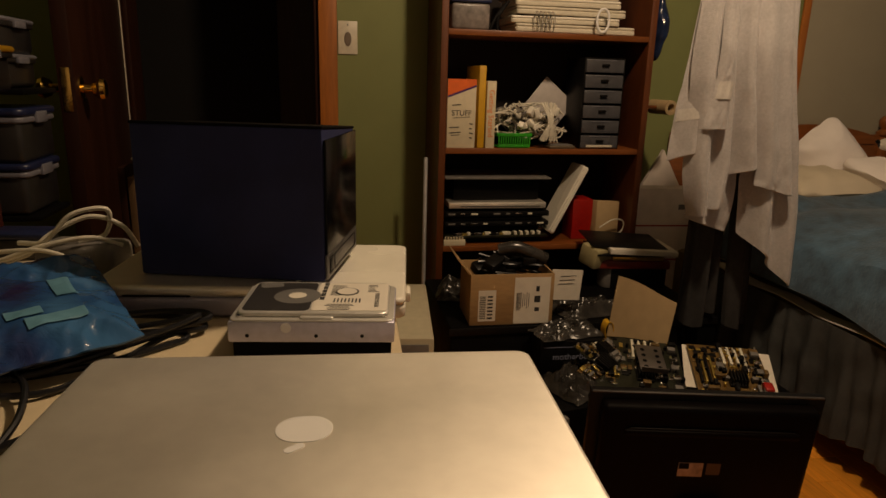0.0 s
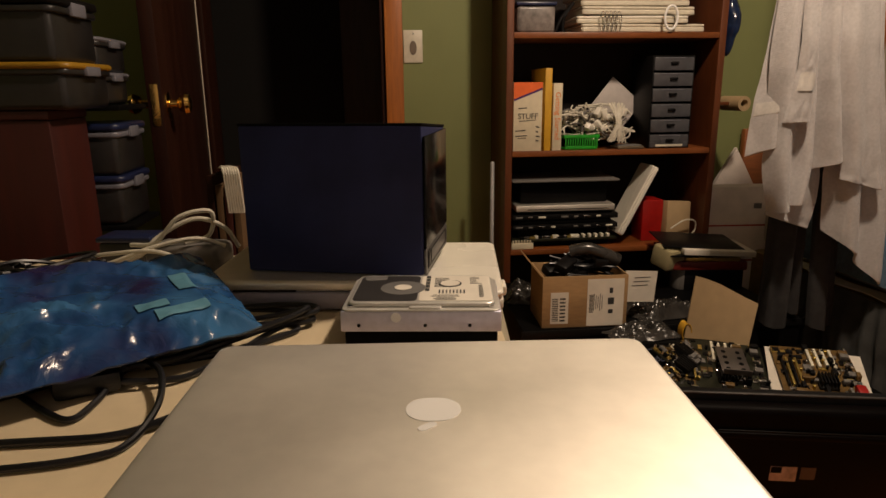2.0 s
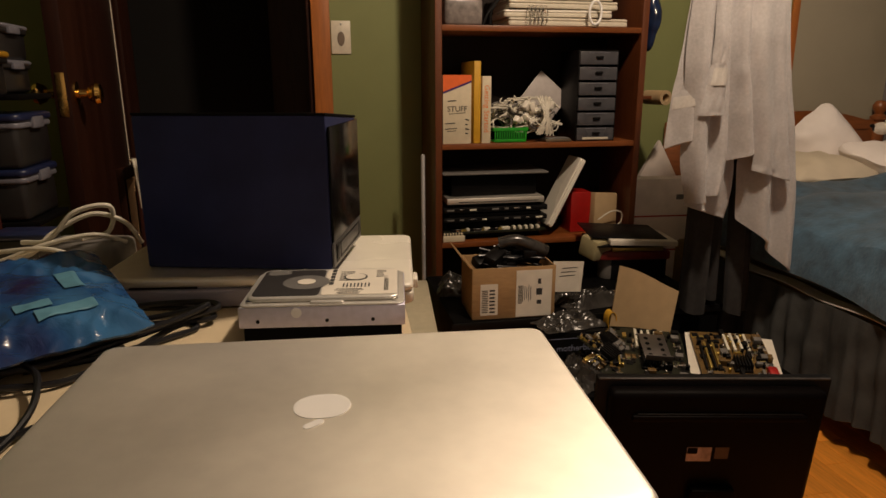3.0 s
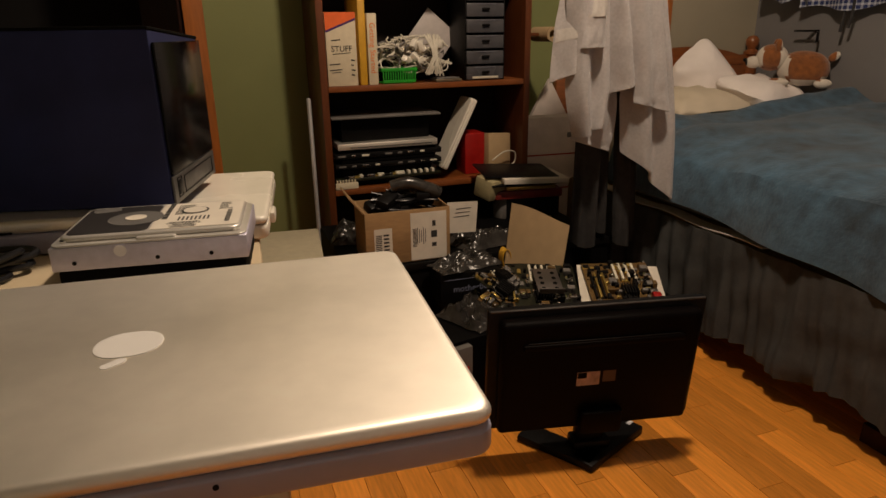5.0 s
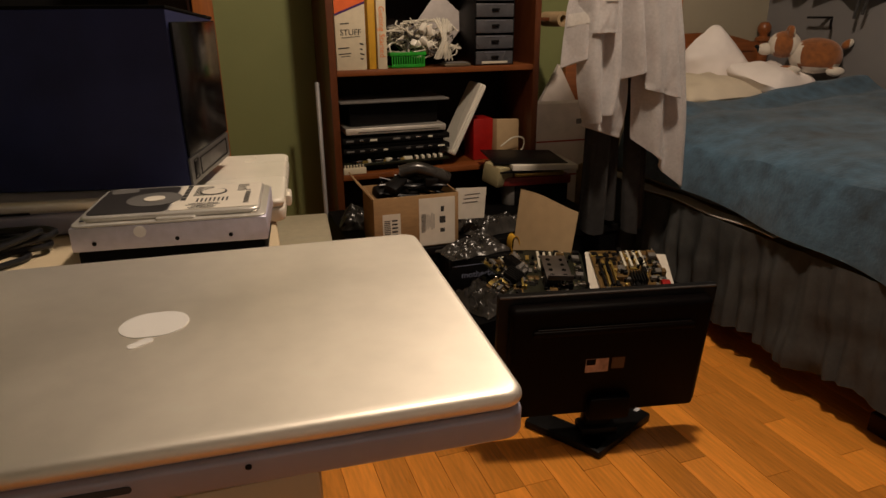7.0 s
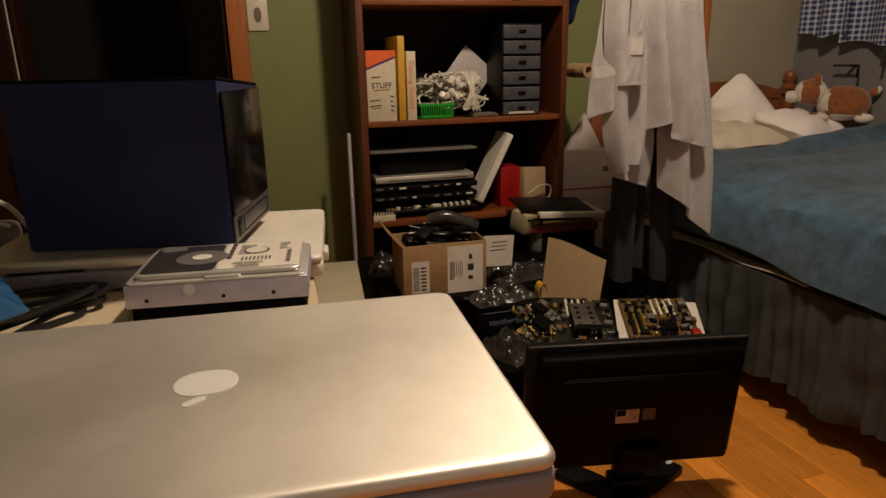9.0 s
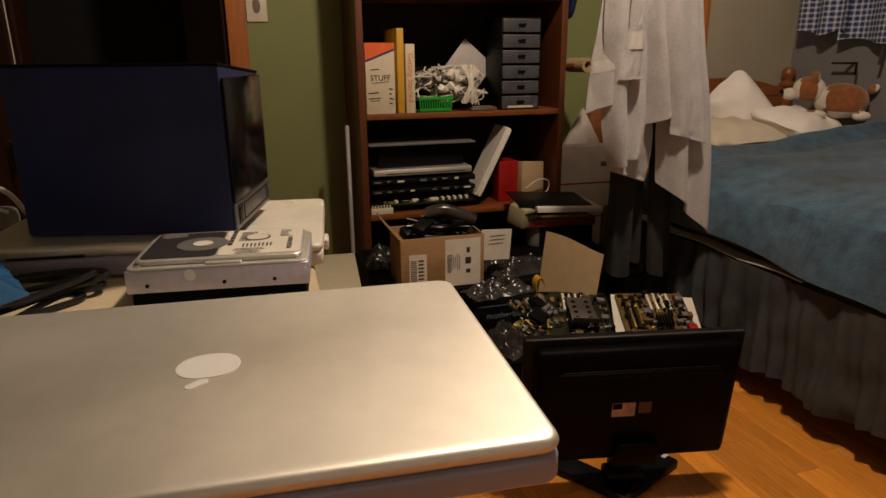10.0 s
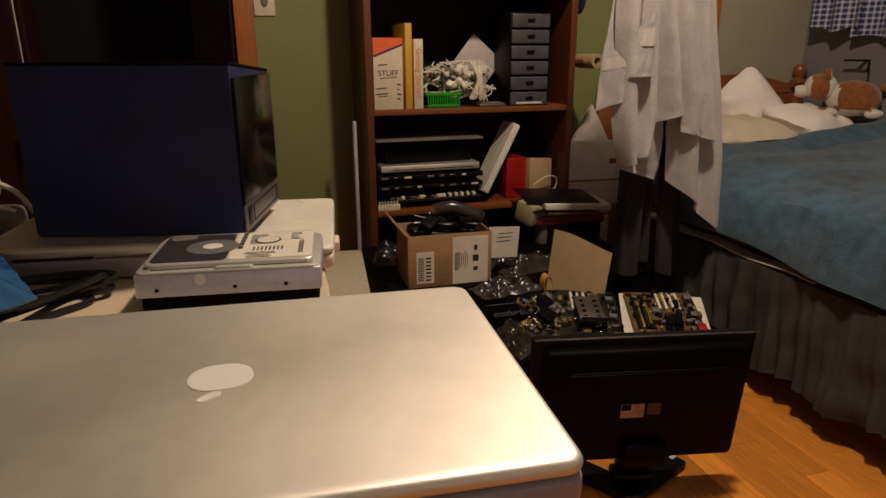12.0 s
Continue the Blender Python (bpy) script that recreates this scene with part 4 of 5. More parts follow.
for k, (w, h, mm, back, label) in enumerate(LAYERS):
    dev = thing("electronic_device", label, "device", place(0.632, 2.385 + back, z, (0, 1, -1, 0.6, 0, 0.4, 0, -1.0, 1, -0.6)[k]))
    part("case", slab(w * 0.98, 0.22, h, None, 0.002), mm, dev)
    if k == 1:
        for q in range(5):
            part("slot", slab(0.010, 0.05, 0.012, place(0.07 + 0.023 * q, -0.086, h), 0.001), IVORY, dev)
        for q in range(12):
            part("chip", slab(0.012 + 0.010 * (q % 3), 0.02, 0.006 + 0.004 * (q % 2), place(-0.16 + 0.018 * q, -0.096, h), 0.001), (BLACK, CHROME, GOLD, IVORY)[q % 4], dev)
    if k in (3, 5):
        for q in range(9):
            part("slot", slab(0.026 - 0.010 * (q % 2), 0.0016, h * 0.36, place(-w * 0.43 + w * 0.105 * q, -0.1105, h * 0.35), 0.0004), (GREY_PLASTIC, BLACK, CHROME, GREY_PLASTIC, IVORY)[(q * 2 + k) % 5], dev)
    if k == 7:
        part("front_slot", slab(w * 0.8, 0.0012, 0.0022, place(0.01, -0.1105, h * 0.30), 0.0004), BLACK, dev)
    z += h + 0.0015
strip = thing("connector_strip", "cream plastic connector strip lying on the shelf", "connector", place(0.470, 2.262, S3 + 0.001))
part("bar", span(-0.040, 0.040, -0.008, 0.004, 0.0, 0.022, 0.002), CREAM_CARD, strip)
for q in range(7):
    part("tooth", span(-0.036 + 0.0105 * q, -0.031 + 0.0105 * q, -0.006, 0.002, 0.0222, 0.032, 0.0008), CREAM_CARD, strip)
leaning = notebook("leaning_laptop", "white laptop leaning on its edge in the shelf", 0.275, 0.12, 0.024, place(0.905, 2.320, S3 + 0.158, 0, 0, -63.5), WHITE_PLASTIC, WHITE_PLASTIC)
single("red_box", slab(0.08, 0.10, 0.155, None, 0.004), RED_PLASTIC, "red plastic box in the shelf", "box", place(0.980, 2.37, S3))
spk = thing("beige_speaker", "beige plastic device with a cord in the shelf", "device", place(1.065, 2.31, S3, 8))
part("case", slab(0.10, 0.05, 0.150, place(0, 0, 0.0, 0, -8, 4), 0.006, 2), TAN_CARD, spk)
part("cord", tube([(-0.05, -0.05, 0.06), (0.0, -0.058, 0.09), (0.05, -0.05, 0.08), (0.045, -0.05, 0.04), (-0.02, -0.06, 0.03)], 0.003, 6, 6), OFFWHITE, spk)

# ---- heap of computer parts before the bookcase ----
base = thing("storage_crate", "dark plastic crate under the heap of parts", "crate", place(0.80, 1.98, 0))
part("body", span(-0.44, 0.42, -0.22, 0.26, 0.0, 0.285, 0.01), BLACK_MATTE, base)
part("rim", span(-0.445, 0.425, -0.226, -0.2205, 0.262, 0.284, 0.002), BLACK, base)
part("handle", span(-0.08, 0.08, -0.232, -0.2205, 0.20, 0.225, 0.003), BLACK, base)
low = thing("dark_carton", "dark carton behind the monitor under circuit boards", "carton", place(0.86, 1.50, 0))
part("body", span(-0.20, 0.34, -0.16, 0.22, 0.0, 0.215, 0.008), BLACK_MATTE, low)

carton = thing("cardboard_box", "open brown cardboard box full of black adapters", "box", place(0.545, 1.83, 0.286, -2))
for nm, bm in (("wall", span(-0.125, 0.125, -0.062, -0.058, 0, 0.155, 0.0005)), ("wall", span(-0.125, 0.125, 0.096, 0.10, 0, 0.155, 0.0005)), ("wall", span(-0.125, -0.121, -0.0575, 0.0955, 0, 0.155, 0.0005)), ("wall", span(0.121, 0.125, -0.0575, 0.0955, 0, 0.155, 0.0005)), ("bottom", span(-0.12, 0.12, -0.057, 0.095, 0, 0.004, 0))):
    part(nm, bm, CARDBOARD, carton)
part("flap", slab(0.004, 0.15, 0.06, place(-0.127, 0.02, 0.154, 0, 0, -38), 0.0005), CARDBOARD, carton)
lab = part("label", slab(0.108, 0.142, 0.0006, UPRIGHT @ place(0.060, 0.074, 0.0624), 0), PAPER, carton, "white printed label with bars")
part("print", bars([(0.026 + 0.006 * k, 0.075, 0.0018, 0.050 - 0.008 * (k % 3)) for k in range(5)] + [(0.018, 0.045 + 0.004 * k, 0.012, 0.0018) for k in range(14)] + [(0.076, 0.110, 0.010, 0.016), (0.076, 0.078, 0.018, 0.020), (0.076, 0.046, 0.014, 0.012)], UPRIGHT @ place(0, 0, 0.0631)), PRINT, lab)
lab2 = part("small_label", slab(0.052, 0.095, 0.0006, UPRIGHT @ place(-0.075, 0.060, 0.0624), 0), PAPER, carton, "small barcode label")
part("print", bars([(-0.088, 0.022 + 0.0055 * k, 0.018, 0.0025) for k in range(13)] + [(-0.066, 0.022 + 0.011 * k, 0.016, 0.005) for k in range(7)], UPRIGHT @ place(0, 0, 0.0631)), PRINT, lab2)
rng = random.Random(21)
adapters = thing("adapter_heap", "black adapters and cords heaped in a cardboard box", "adapters", place(0.545, 1.85, 0.42))
for k in range(7):
    part("adapter", slab(rng.uniform(0.05, 0.09), 0.04, 0.03, place(rng.uniform(-0.08, 0.09), rng.uniform(-0.03, 0.05), rng.uniform(-0.01, 0.035), rng.uniform(0, 180), rng.uniform(-30, 30), rng.uniform(-25, 25)), 0.006), BLACK, adapters)
for k in range(10):
    part("cord", tube([(rng.uniform(-0.10, 0.11), rng.uniform(-0.05, 0.06), rng.uniform(0.0, 0.055)) for q in range(5)], 0.0035, 6, 6), RUBBER, adapters)
part("wrapped_cord", tube([(-0.03, -0.01, 0.075), (0.02, -0.02, 0.085), (0.07, -0.03, 0.068), (0.11, -0.03, 0.05)], 0.020, 10, 6), BAG_FILM, adapters, "bagged grey cord")
card = thing("white_card", "white printed card standing by a cardboard box", "card", place(0.716, 1.80, 0.345, 3))
part("sheet", slab(0.10, 0.0016, 0.095, place(0, 0, 0, 0, 0, 4), 0), PAPER, card)
part("print", bars([(0.01 - 0.004 * k, 0.075 - 0.012 * k, 0.05, 0.002) for k in range(3)], UPRIGHT @ place(0, 0, 0.0012)), PRINT, card)


def crumple(name, label, sx, sy, sz, m, seed, material=BAG_FILM):
    def fn(u, v):
        e = min(1.0, 7 * min(u, 1 - u, v, 1 - v))
        n = noise.noise(Vector((u * 3, v * 3, seed)))
        r = abs(noise.noise(Vector((u * 7 + v * 2, v * 6, seed + 3)))) + 0.5 * abs(noise.noise(Vector((u * 17, v * 15, seed + 5))))
        return (sx * (u - 0.5) + 0.012 * noise.noise(Vector((v * 6, seed, 0))), sy * (v - 0.5) + 0.012 * noise.noise(Vector((u * 6, seed, 9))), 0.004 + sz * e * max(0.1, 0.62 + 0.6 * n - 0.8 * r * 0.6))
    return single(name, sheet(fn, 50, 40, 0.0015), material, label, "plastic bag", m)


crumple("static_bag", "crumpled grey antistatic bag", 0.22, 0.14, 0.050, place(0.82, 1.86, 0.284, 10), 2.0)
crumple("static_bag", "crumpled grey antistatic bag", 0.20, 0.14, 0.06, place(0.47, 2.04, 0.284, -14), 5.0)
crumple("static_bag", "shiny crumpled antistatic bag over a carton", 0.20, 0.10, 0.030, place(0.695, 1.705, 0.275, 8), 7.0)
mbox = thing("motherboard_box", "black motherboard carton with pale lettering", "carton", place(0.695, 1.70, 0.175, -2))
part("body", slab(0.19, 0.10, 0.10, None, 0.003), BLACK, mbox)
part("lettering", letters("motherboard", 0.026, UPRIGHT @ place(0.012, 0.052, 0.0503)), mat("pale_blue_print", (0.22, 0.24, 0.34), 0.6), mbox, "pale lettering")
part("lines", bars([(0.03, 0.030, 0.08, 0.003), (0.0, 0.082, 0.17, 0.002)], UPRIGHT @ place(0, 0, 0.0503)), mat("pale_blue_print", (0.22, 0.24, 0.34), 0.6), mbox)
part("stand", slab(0.17, 0.09, 0.174, place(0, 0.0, -0.1745), 0.003), BLACK_MATTE, mbox)
flap = single("card_sheet", sheet(lambda u, v: (0.183 * (u - 0.5) + 0.03 * (v - 0.5), 0.016 * math.sin(u * 3.0) + 0.03 * v, 0.012 - 0.030 * u + (0.172 - 0.050 * u) * v + 0.004 * math.sin(u * 5) * v), 14, 12, 0.003), TAN_CARD, "sheet of tan card standing in the heap", "card", place(0.902, 1.645, 0.270, -6))



def circuit_board(name, label, sx, sy, m, material, seed, white_slots):
    b = thing(name, label, "circuit board", m)
    rng = random.Random(seed)
    part("board", slab(sx, sy, 0.002, None, 0), material, b)
    for k in range(white_slots):
        part("slot", slab(0.007, sy * 0.34, 0.012, place(-sx * 0.05 + 0.018 * k, sy * 0.26, 0.002), 0.001), IVORY, b)
    for k in range(4):
        part("memory_slot", slab(0.006, sy * 0.5, 0.011, place(-sx * 0.42 + 0.011 * k, -sy * 0.02, 0.002), 0.001), (BLACK, GOLD)[k % 2], b)
    sink = part("heat_sink", slab(0.045, 0.045, 0.008, place(sx * 0.06, -sy * 0.18, 0.002), 0.001), BLACK, b)
    for k in range(6):
        part("fin", slab(0.003, 0.043, 0.018, place(sx * 0.06 - 0.019 + 0.0076 * k, -sy * 0.18, 0.0102), 0.0005), BLACK, sink)
    for k in range(5):
        part("port_shell", slab(0.020, 0.016, 0.016, place(sx * 0.40, -sy * 0.36 + k * sy * 0.17, 0.002), 0.001), CHROME if k % 2 else GREY_PLASTIC, b)
    for k in range(int(60 + 1400 * sx * sy)):
        x, y = rng.uniform(-0.46, 0.46) * sx, rng.uniform(-0.46, 0.46) * sy
        if k % 7 == 0:
            part("connector", slab(rng.uniform(0.010, 0.030), rng.uniform(0.006, 0.014), rng.uniform(0.010, 0.022), place(x, y, 0.002, rng.choice((0, 90))), 0.001), rng.choice((BLACK, BLACK, CHROME, GREY_PLASTIC, PCB_BROWN)), b)
        elif k % 3 == 0:
            part("capacitor", lathe([(0.0042, 0.002), (0.0042, 0.014), (0.0035, 0.0145)], place(x, y, 0), 10), rng.choice((BLACK, BLACK, CHROME, GOLD)), b)
        else:
            part("chip", slab(rng.uniform(0.006, 0.02), rng.uniform(0.006, 0.02), rng.uniform(0.002, 0.006), place(x, y, 0.002), 0.0004), rng.choice((BLACK, BLACK, BLACK, GOLD, GREY_PLASTIC, PCB_BROWN, CHROME)), b)
    return b


circuit_board("circuit_board", "green motherboard tilted on a dark carton", 0.235, 0.24, place(0.838, 1.540, 0.240, -20, 14, 3), PCB_GREEN, 1, 5)
circuit_board("circuit_board", "brown motherboard tilted on a dark carton", 0.19, 0.22, place(1.068, 1.470, 0.240, -20, 15, 0), PCB_BROWN, 2, 4)
part("audio_jack", slab(0.022, 0.030, 0.022, place(0.078, -0.070, 0.0025), 0.002), RED_PLASTIC, bpy.data.objects["circuit_board.001"], "red audio jack block")
circuit_board("expansion_card", "narrow green expansion card in the heap", 0.16, 0.06, place(0.745, 1.60, 0.262, 30, 20, 12), PCB_GREEN, 3, 2)
circuit_board("expansion_card", "narrow gold-edged expansion card in the heap", 0.14, 0.05, place(0.725, 1.545, 0.245, 35, 25, -8), PCB_BROWN, 4, 1)
STEEL_BROWN = mat("brown_grey_steel", (0.16, 0.14, 0.13), 0.4, 0.7)
metal_plate = thing("metal_bracket", "flat grey steel bracket on a circuit board", "bracket", place(0.862, 1.520, 0.268, -16, 14, 3))
part("plate", slab(0.070, 0.115, 0.003, None, 0.001), STEEL_BROWN, metal_plate)
part("tab", slab(0.070, 0.003, 0.014, place(0, -0.056, 0.0032), 0.001), STEEL_BROWN, metal_plate)
for k in range(4):
    for q in (-0.018, 0.018):
        part("hole", lathe([(0.006, 0.0031), (0.006, 0.0036)], place(q, -0.036 + 0.024 * k, 0), 14), BLACK_MATTE, metal_plate)
single("white_sheet", slab(0.23, 0.22, 0.002, None, 0), PAPER, "white paper under a brown circuit board", "paper", place(1.068, 1.472, 0.232, -26, 15, 0))
cord = thing("yellow_ribbon", "short yellow ribbon curled in the heap", "ribbon", place(0.805, 1.690, 0.275))
part("loop", sheet(lambda u, v: (0.014 * math.cos(u * 5.2), -0.03 * v, 0.028 * math.sin(u * 5.2) + 0.02), 16, 2, 0.002), YELLOW_CARD, cord)
crumple("static_bag", "grey antistatic bag with a drive at the heap edge", 0.16, 0.16, 0.06, place(0.655, 1.53, 0.195, 25), 12.0)
single("drive_cage", slab(0.17, 0.17, 0.195, None, 0.003), BLACK_MATTE, "dark drive cage at the edge of the heap", "drive cage", place(0.60, 1.50, 0, 10))
redcase = thing("red_cartridge", "red cartridge in a grey metal frame by the heap", "cartridge", place(0.545, 1.37, 0, 12))
part("frame", span(-0.03, 0.03, -0.01, 0.01, 0, 0.20, 0.002), GREY_PLASTIC, redcase)
part("insert", span(-0.025, 0.018, -0.014, -0.0105, 0.05, 0.15, 0.002), RED_PLASTIC, redcase)

# open binder on a red tray, pale cartons with red straps
binder = thing("binder", "black ring binder with loose white pages", "binder", place(1.070, 2.115, 0.412, -8))
part("cover", slab(0.27, 0.20, 0.006, None, 0.002), BLACK, binder)
part("page_block", slab(0.235, 0.19, 0.018, place(0.024, -0.016, 0.0065, 0, 0, 2), 0.001), PAPER, binder)
part("cover_top", slab(0.27, 0.20, 0.005, place(-0.016, 0.014, 0.0275, 0, 2.5, 3), 0.002), BLACK, binder)
red_tray = thing("red_tray", "dull red tray with gold-edged cards under a binder", "tray", place(1.08, 2.13, 0.36, -8))
part("tray", slab(0.25, 0.19, 0.030, None, 0.006), mat("dull_red_plastic", (0.20, 0.022, 0.016), 0.5, vary=0.2, scale=40), red_tray)
part("card_edge", slab(0.18, 0.16, 0.012, place(0.01, -0.01, 0.0305), 0.001), GOLD, red_tray)
single("metal_can", lathe([(0.036, 0), (0.038, 0.005), (0.038, 0.07), (0.036, 0.074)], None, 20), GREY_PLASTIC, "grey metal can under a red tray", "can", place(1.00, 2.10, 0.2855))
single("equipment_box", slab(0.20, 0.16, 0.072, None, 0.003), BLACK, "black equipment box under a red tray", "box", place(1.10, 2.13, 0.2855, -6))
crate2 = thing("beige_part", "angular beige plastic part on the binder", "plastic part", place(0.945, 2.10, 0.365, 25))
part("wedge", slab(0.10, 0.08, 0.075, place(0, 0, 0, 0, 12, 0), 0.010), mat("khaki_plastic", (0.42, 0.36, 0.20), 0.5, vary=0.1), crate2)


def strapped(m, w, h, label):
    c = thing("carton", label, "carton", m, "pale cartons")
    part("body", slab(w, 0.08, h, None, 0.003), WHITE_CARTON, c)
    for q in (0.525, 0.752):
        part("strap", slab(w + 0.002, 0.0815, 0.006, place(0, 0, h * q), 0), RED_TAPE, c)
    part("stamp", slab(0.03, 0.02, 0.0006, UPRIGHT @ place(w * 0.30, h * 0.88, 0.0401), 0), GREY_PLASTIC, c)
    return c


strapped(place(1.300, 2.335, 0, -4), 0.26, 0.600, "tall pale carton with red straps")
bmg = bmesh.new()
gable = [(-0.090, 0.0), (0.085, 0.0), (0.085, 0.59), (0.004, 0.733), (-0.090, 0.56)]
front = [bmg.verts.new((x, 0.0, z)) for x, z in gable]
rear = [bmg.verts.new((x, 0.02, z)) for x, z in gable]
bmg.faces.new(front)
bmg.faces.new(list(reversed(rear)))
for i in range(5):
    bmg.faces.new((front[i], rear[i], rear[(i + 1) % 5], front[(i + 1) % 5]))
single("folded_carton", bmg, WHITE_CARTON, "flat folded pale carton with a pointed flap", "carton", place(1.348, 2.430, 0, -3))

# ---- monitor on the floor, seen from behind ----
MON = place(0.759, 1.135, 0, -12)
MON_BROWN = mat("dark_brown_black_plastic", (0.0022, 0.0013, 0.0013), 0.5, vary=0.2, scale=60, bump=0.1, bump_scale=900, spec=0.06)
monitor = thing("monitor", "black flat monitor standing on the floor, back towards the desk", "monitor", MON)
TILTED = place(0, 0, 0.090, 0, 6, 0)
part("front_frame", slab(0.468, 0.020, 0.297, TILTED @ place(0, 0.012, 0), 0.003), BLACK, monitor)
part("back_shell", slab(0.428, 0.036, 0.275, TILTED @ place(0, -0.014, 0.009), 0.012, 3), MON_BROWN, monitor)
# light catching the top edge, painted on as a paler strip
part("top_edge", slab(0.462, 0.006, 0.004, TILTED @ place(0, 0.004, 0.2935), 0.0015), mat("edge_highlight_grey", (0.05, 0.045, 0.042), 0.35, vary=0.3, scale=40), monitor, "lighter grey top edge, a painted highlight")
ridge = part("vent_ridge", slab(0.345, 0.010, 0.014, TILTED @ place(0.004, -0.0355, 0.222), 0.004), MON_BROWN, monitor)
part("vent_slot", slab(0.325, 0.003, 0.003, TILTED @ place(0.004, -0.0355, 0.2365), 0.0008), BLACK, ridge)
part("sticker", slab(0.050, 0.034, 0.0006, TILTED @ UPRIGHT @ place(-0.024, 0.140, 0.0322), 0), mat("worn_sticker", (0.42, 0.30, 0.26), 0.6, vary=0.3, scale=90), monitor, "pale worn sticker")
part("dark_sticker", slab(0.028, 0.028, 0.0006, TILTED @ UPRIGHT @ place(0.022, 0.143, 0.0322), 0), mat("dark_sticker", (0.055, 0.03, 0.028), 0.5), monitor)
part("sticker_block", slab(0.020, 0.014, 0.0006, TILTED @ UPRIGHT @ place(-0.038, 0.149, 0.0329), 0), MON_BROWN, monitor)
part("hinge_cover", slab(0.095, 0.030, 0.060, TILTED @ place(0.010, -0.038, 0.004), 0.010), MON_BROWN, monitor)
part("neck", slab(0.066, 0.036, 0.10, place(0.012, 0.024, 0.018), 0.010), BLACK, monitor)
part("collar", slab(0.088, 0.052, 0.022, place(0.012, 0.018, 0.016), 0.008), BLACK, monitor)


def prong(x0, y0, x1, y1):
    d = Vector((x1 - x0, y1 - y0, 0))
    return slab(d.length, 0.062, 0.020, place((x0 + x1) / 2, (y0 + y1) / 2, 0.001, math.degrees(math.atan2(d.y, d.x))), 0.006)


part("foot", prong(0.010, -0.046, -0.122, 0.092), BLACK, monitor)
part("foot", prong(-0.030, -0.046, 0.146, 0.080), BLACK, monitor)
part("foot_pad", slab(0.018, 0.010, 0.0006, place(0.136, 0.072, 0.0215, 36), 0), mat("pale_sticker", (0.62, 0.62, 0.68), 0.6), monitor)

# ---- hanging towel and trousers on a wall hook ----
NEAR = Matrix.Translation((0.02, 0.05, 0.95)) @ Matrix.Scale(0.80, 4) @ Matrix.Translation((-0.02, -0.05, -0.95))


def drape(x0a, x1a, x0b, x1b, top, bottom, y, folds, depth, phase=0.0, nu=48, nv=40, lean=0.0):
    """Cloth hanging from (x0a..x1a, top) to (x0b..x1b, bottom(u)); folds deepen downwards."""
    def fn(u, v):
        zb = bottom(u)
        z = top + (zb - top) * v
        k = 0.35 + 0.65 * v
        x = (x0a + (x1a - x0a) * u) * (1 - v) + (x0b + (x1b - x0b) * u) * v
        w = math.sin(u * folds * 2 * math.pi + phase + 0.6 * v) + 0.35 * math.sin(u * folds * 4.7 * math.pi + phase * 2)
        return (x + 0.006 * math.sin(u * folds * 4 * math.pi + phase), y + lean * v + depth * k * w + 0.004 * noise.noise(Vector((u * 7, v * 7, phase))), z)
    bm = sheet(fn, nu, nv, 0.005)
    bmesh.ops.transform(bm, matrix=NEAR, verts=bm.verts)
    return bm


def zigzag(points):
    def f(u):
        for (u0, z0), (u1, z1) in zip(points, points[1:]):
            if u <= u1:
                return z0 + (z1 - z0) * (u - u0) / (u1 - u0)
        return points[-1][1]
    return f


stand = thing("coat_stand", "dark brown wooden coat stand carrying a towel and trousers", "coat stand", place(1.205, 1.815, 0))
part("post", span(-0.014, 0.014, -0.012, 0.012, 0, 1.72, 0.004), DOOR_WOOD, stand)
part("arm", span(-0.225, 0.030, -0.180, -0.160, 1.432, 1.452, 0.004), DOOR_WOOD, stand)
part("bracket", span(-0.012, 0.012, -0.1595, -0.0125, 1.434, 1.450, 0.003), DOOR_WOOD, stand)
part("foot", span(-0.08, -0.0145, -0.02, 0.02, 0, 0.03, 0.004), DOOR_WOOD, stand)
part("foot", span(-0.02, 0.02, 0.0125, 0.20, 0, 0.03, 0.004), DOOR_WOOD, stand)
towel = thing("bath_towel", "pale grey terry bath towel hanging in folds", "towel")


def edge_at(points, v):
    k = v * (len(points) - 1)
    i = min(int(k), len(points) - 2)
    q = [Vector(points[max(0, min(len(points) - 1, i + d))]) for d in (-1, 0, 1, 2)]
    f = k - i
    return 0.5 * (2 * q[1] + (q[2] - q[0]) * f + (2 * q[0] - 5 * q[1] + 4 * q[2] - q[3]) * f * f + (3 * q[1] - q[0] - 3 * q[2] + q[3]) * f ** 3)


def flap_fn(left, right, y, folds, depth, phase):
    """Cloth between two hanging edges of (x, z) points, rippled sideways and rolled back at both edges."""
    def fn(u, v):
        p = edge_at(left, v).lerp(edge_at(right, v), u)
        ripple = depth * (0.35 + 0.65 * v) * (math.sin(u * folds * 2 * math.pi + phase + 0.7 * v) + 0.3 * math.sin(u * folds * 5.1 + phase * 3 - v))
        roll = 0.016 * abs(2 * u - 1) ** 3
        hang = 1.632 + (y - 1.632) * min(1.0, v * 3)
        return Vector((p.x, hang + ripple + roll + 0.003 * noise.noise(Vector((u * 5, v * 9, phase))), p.y))
    return fn


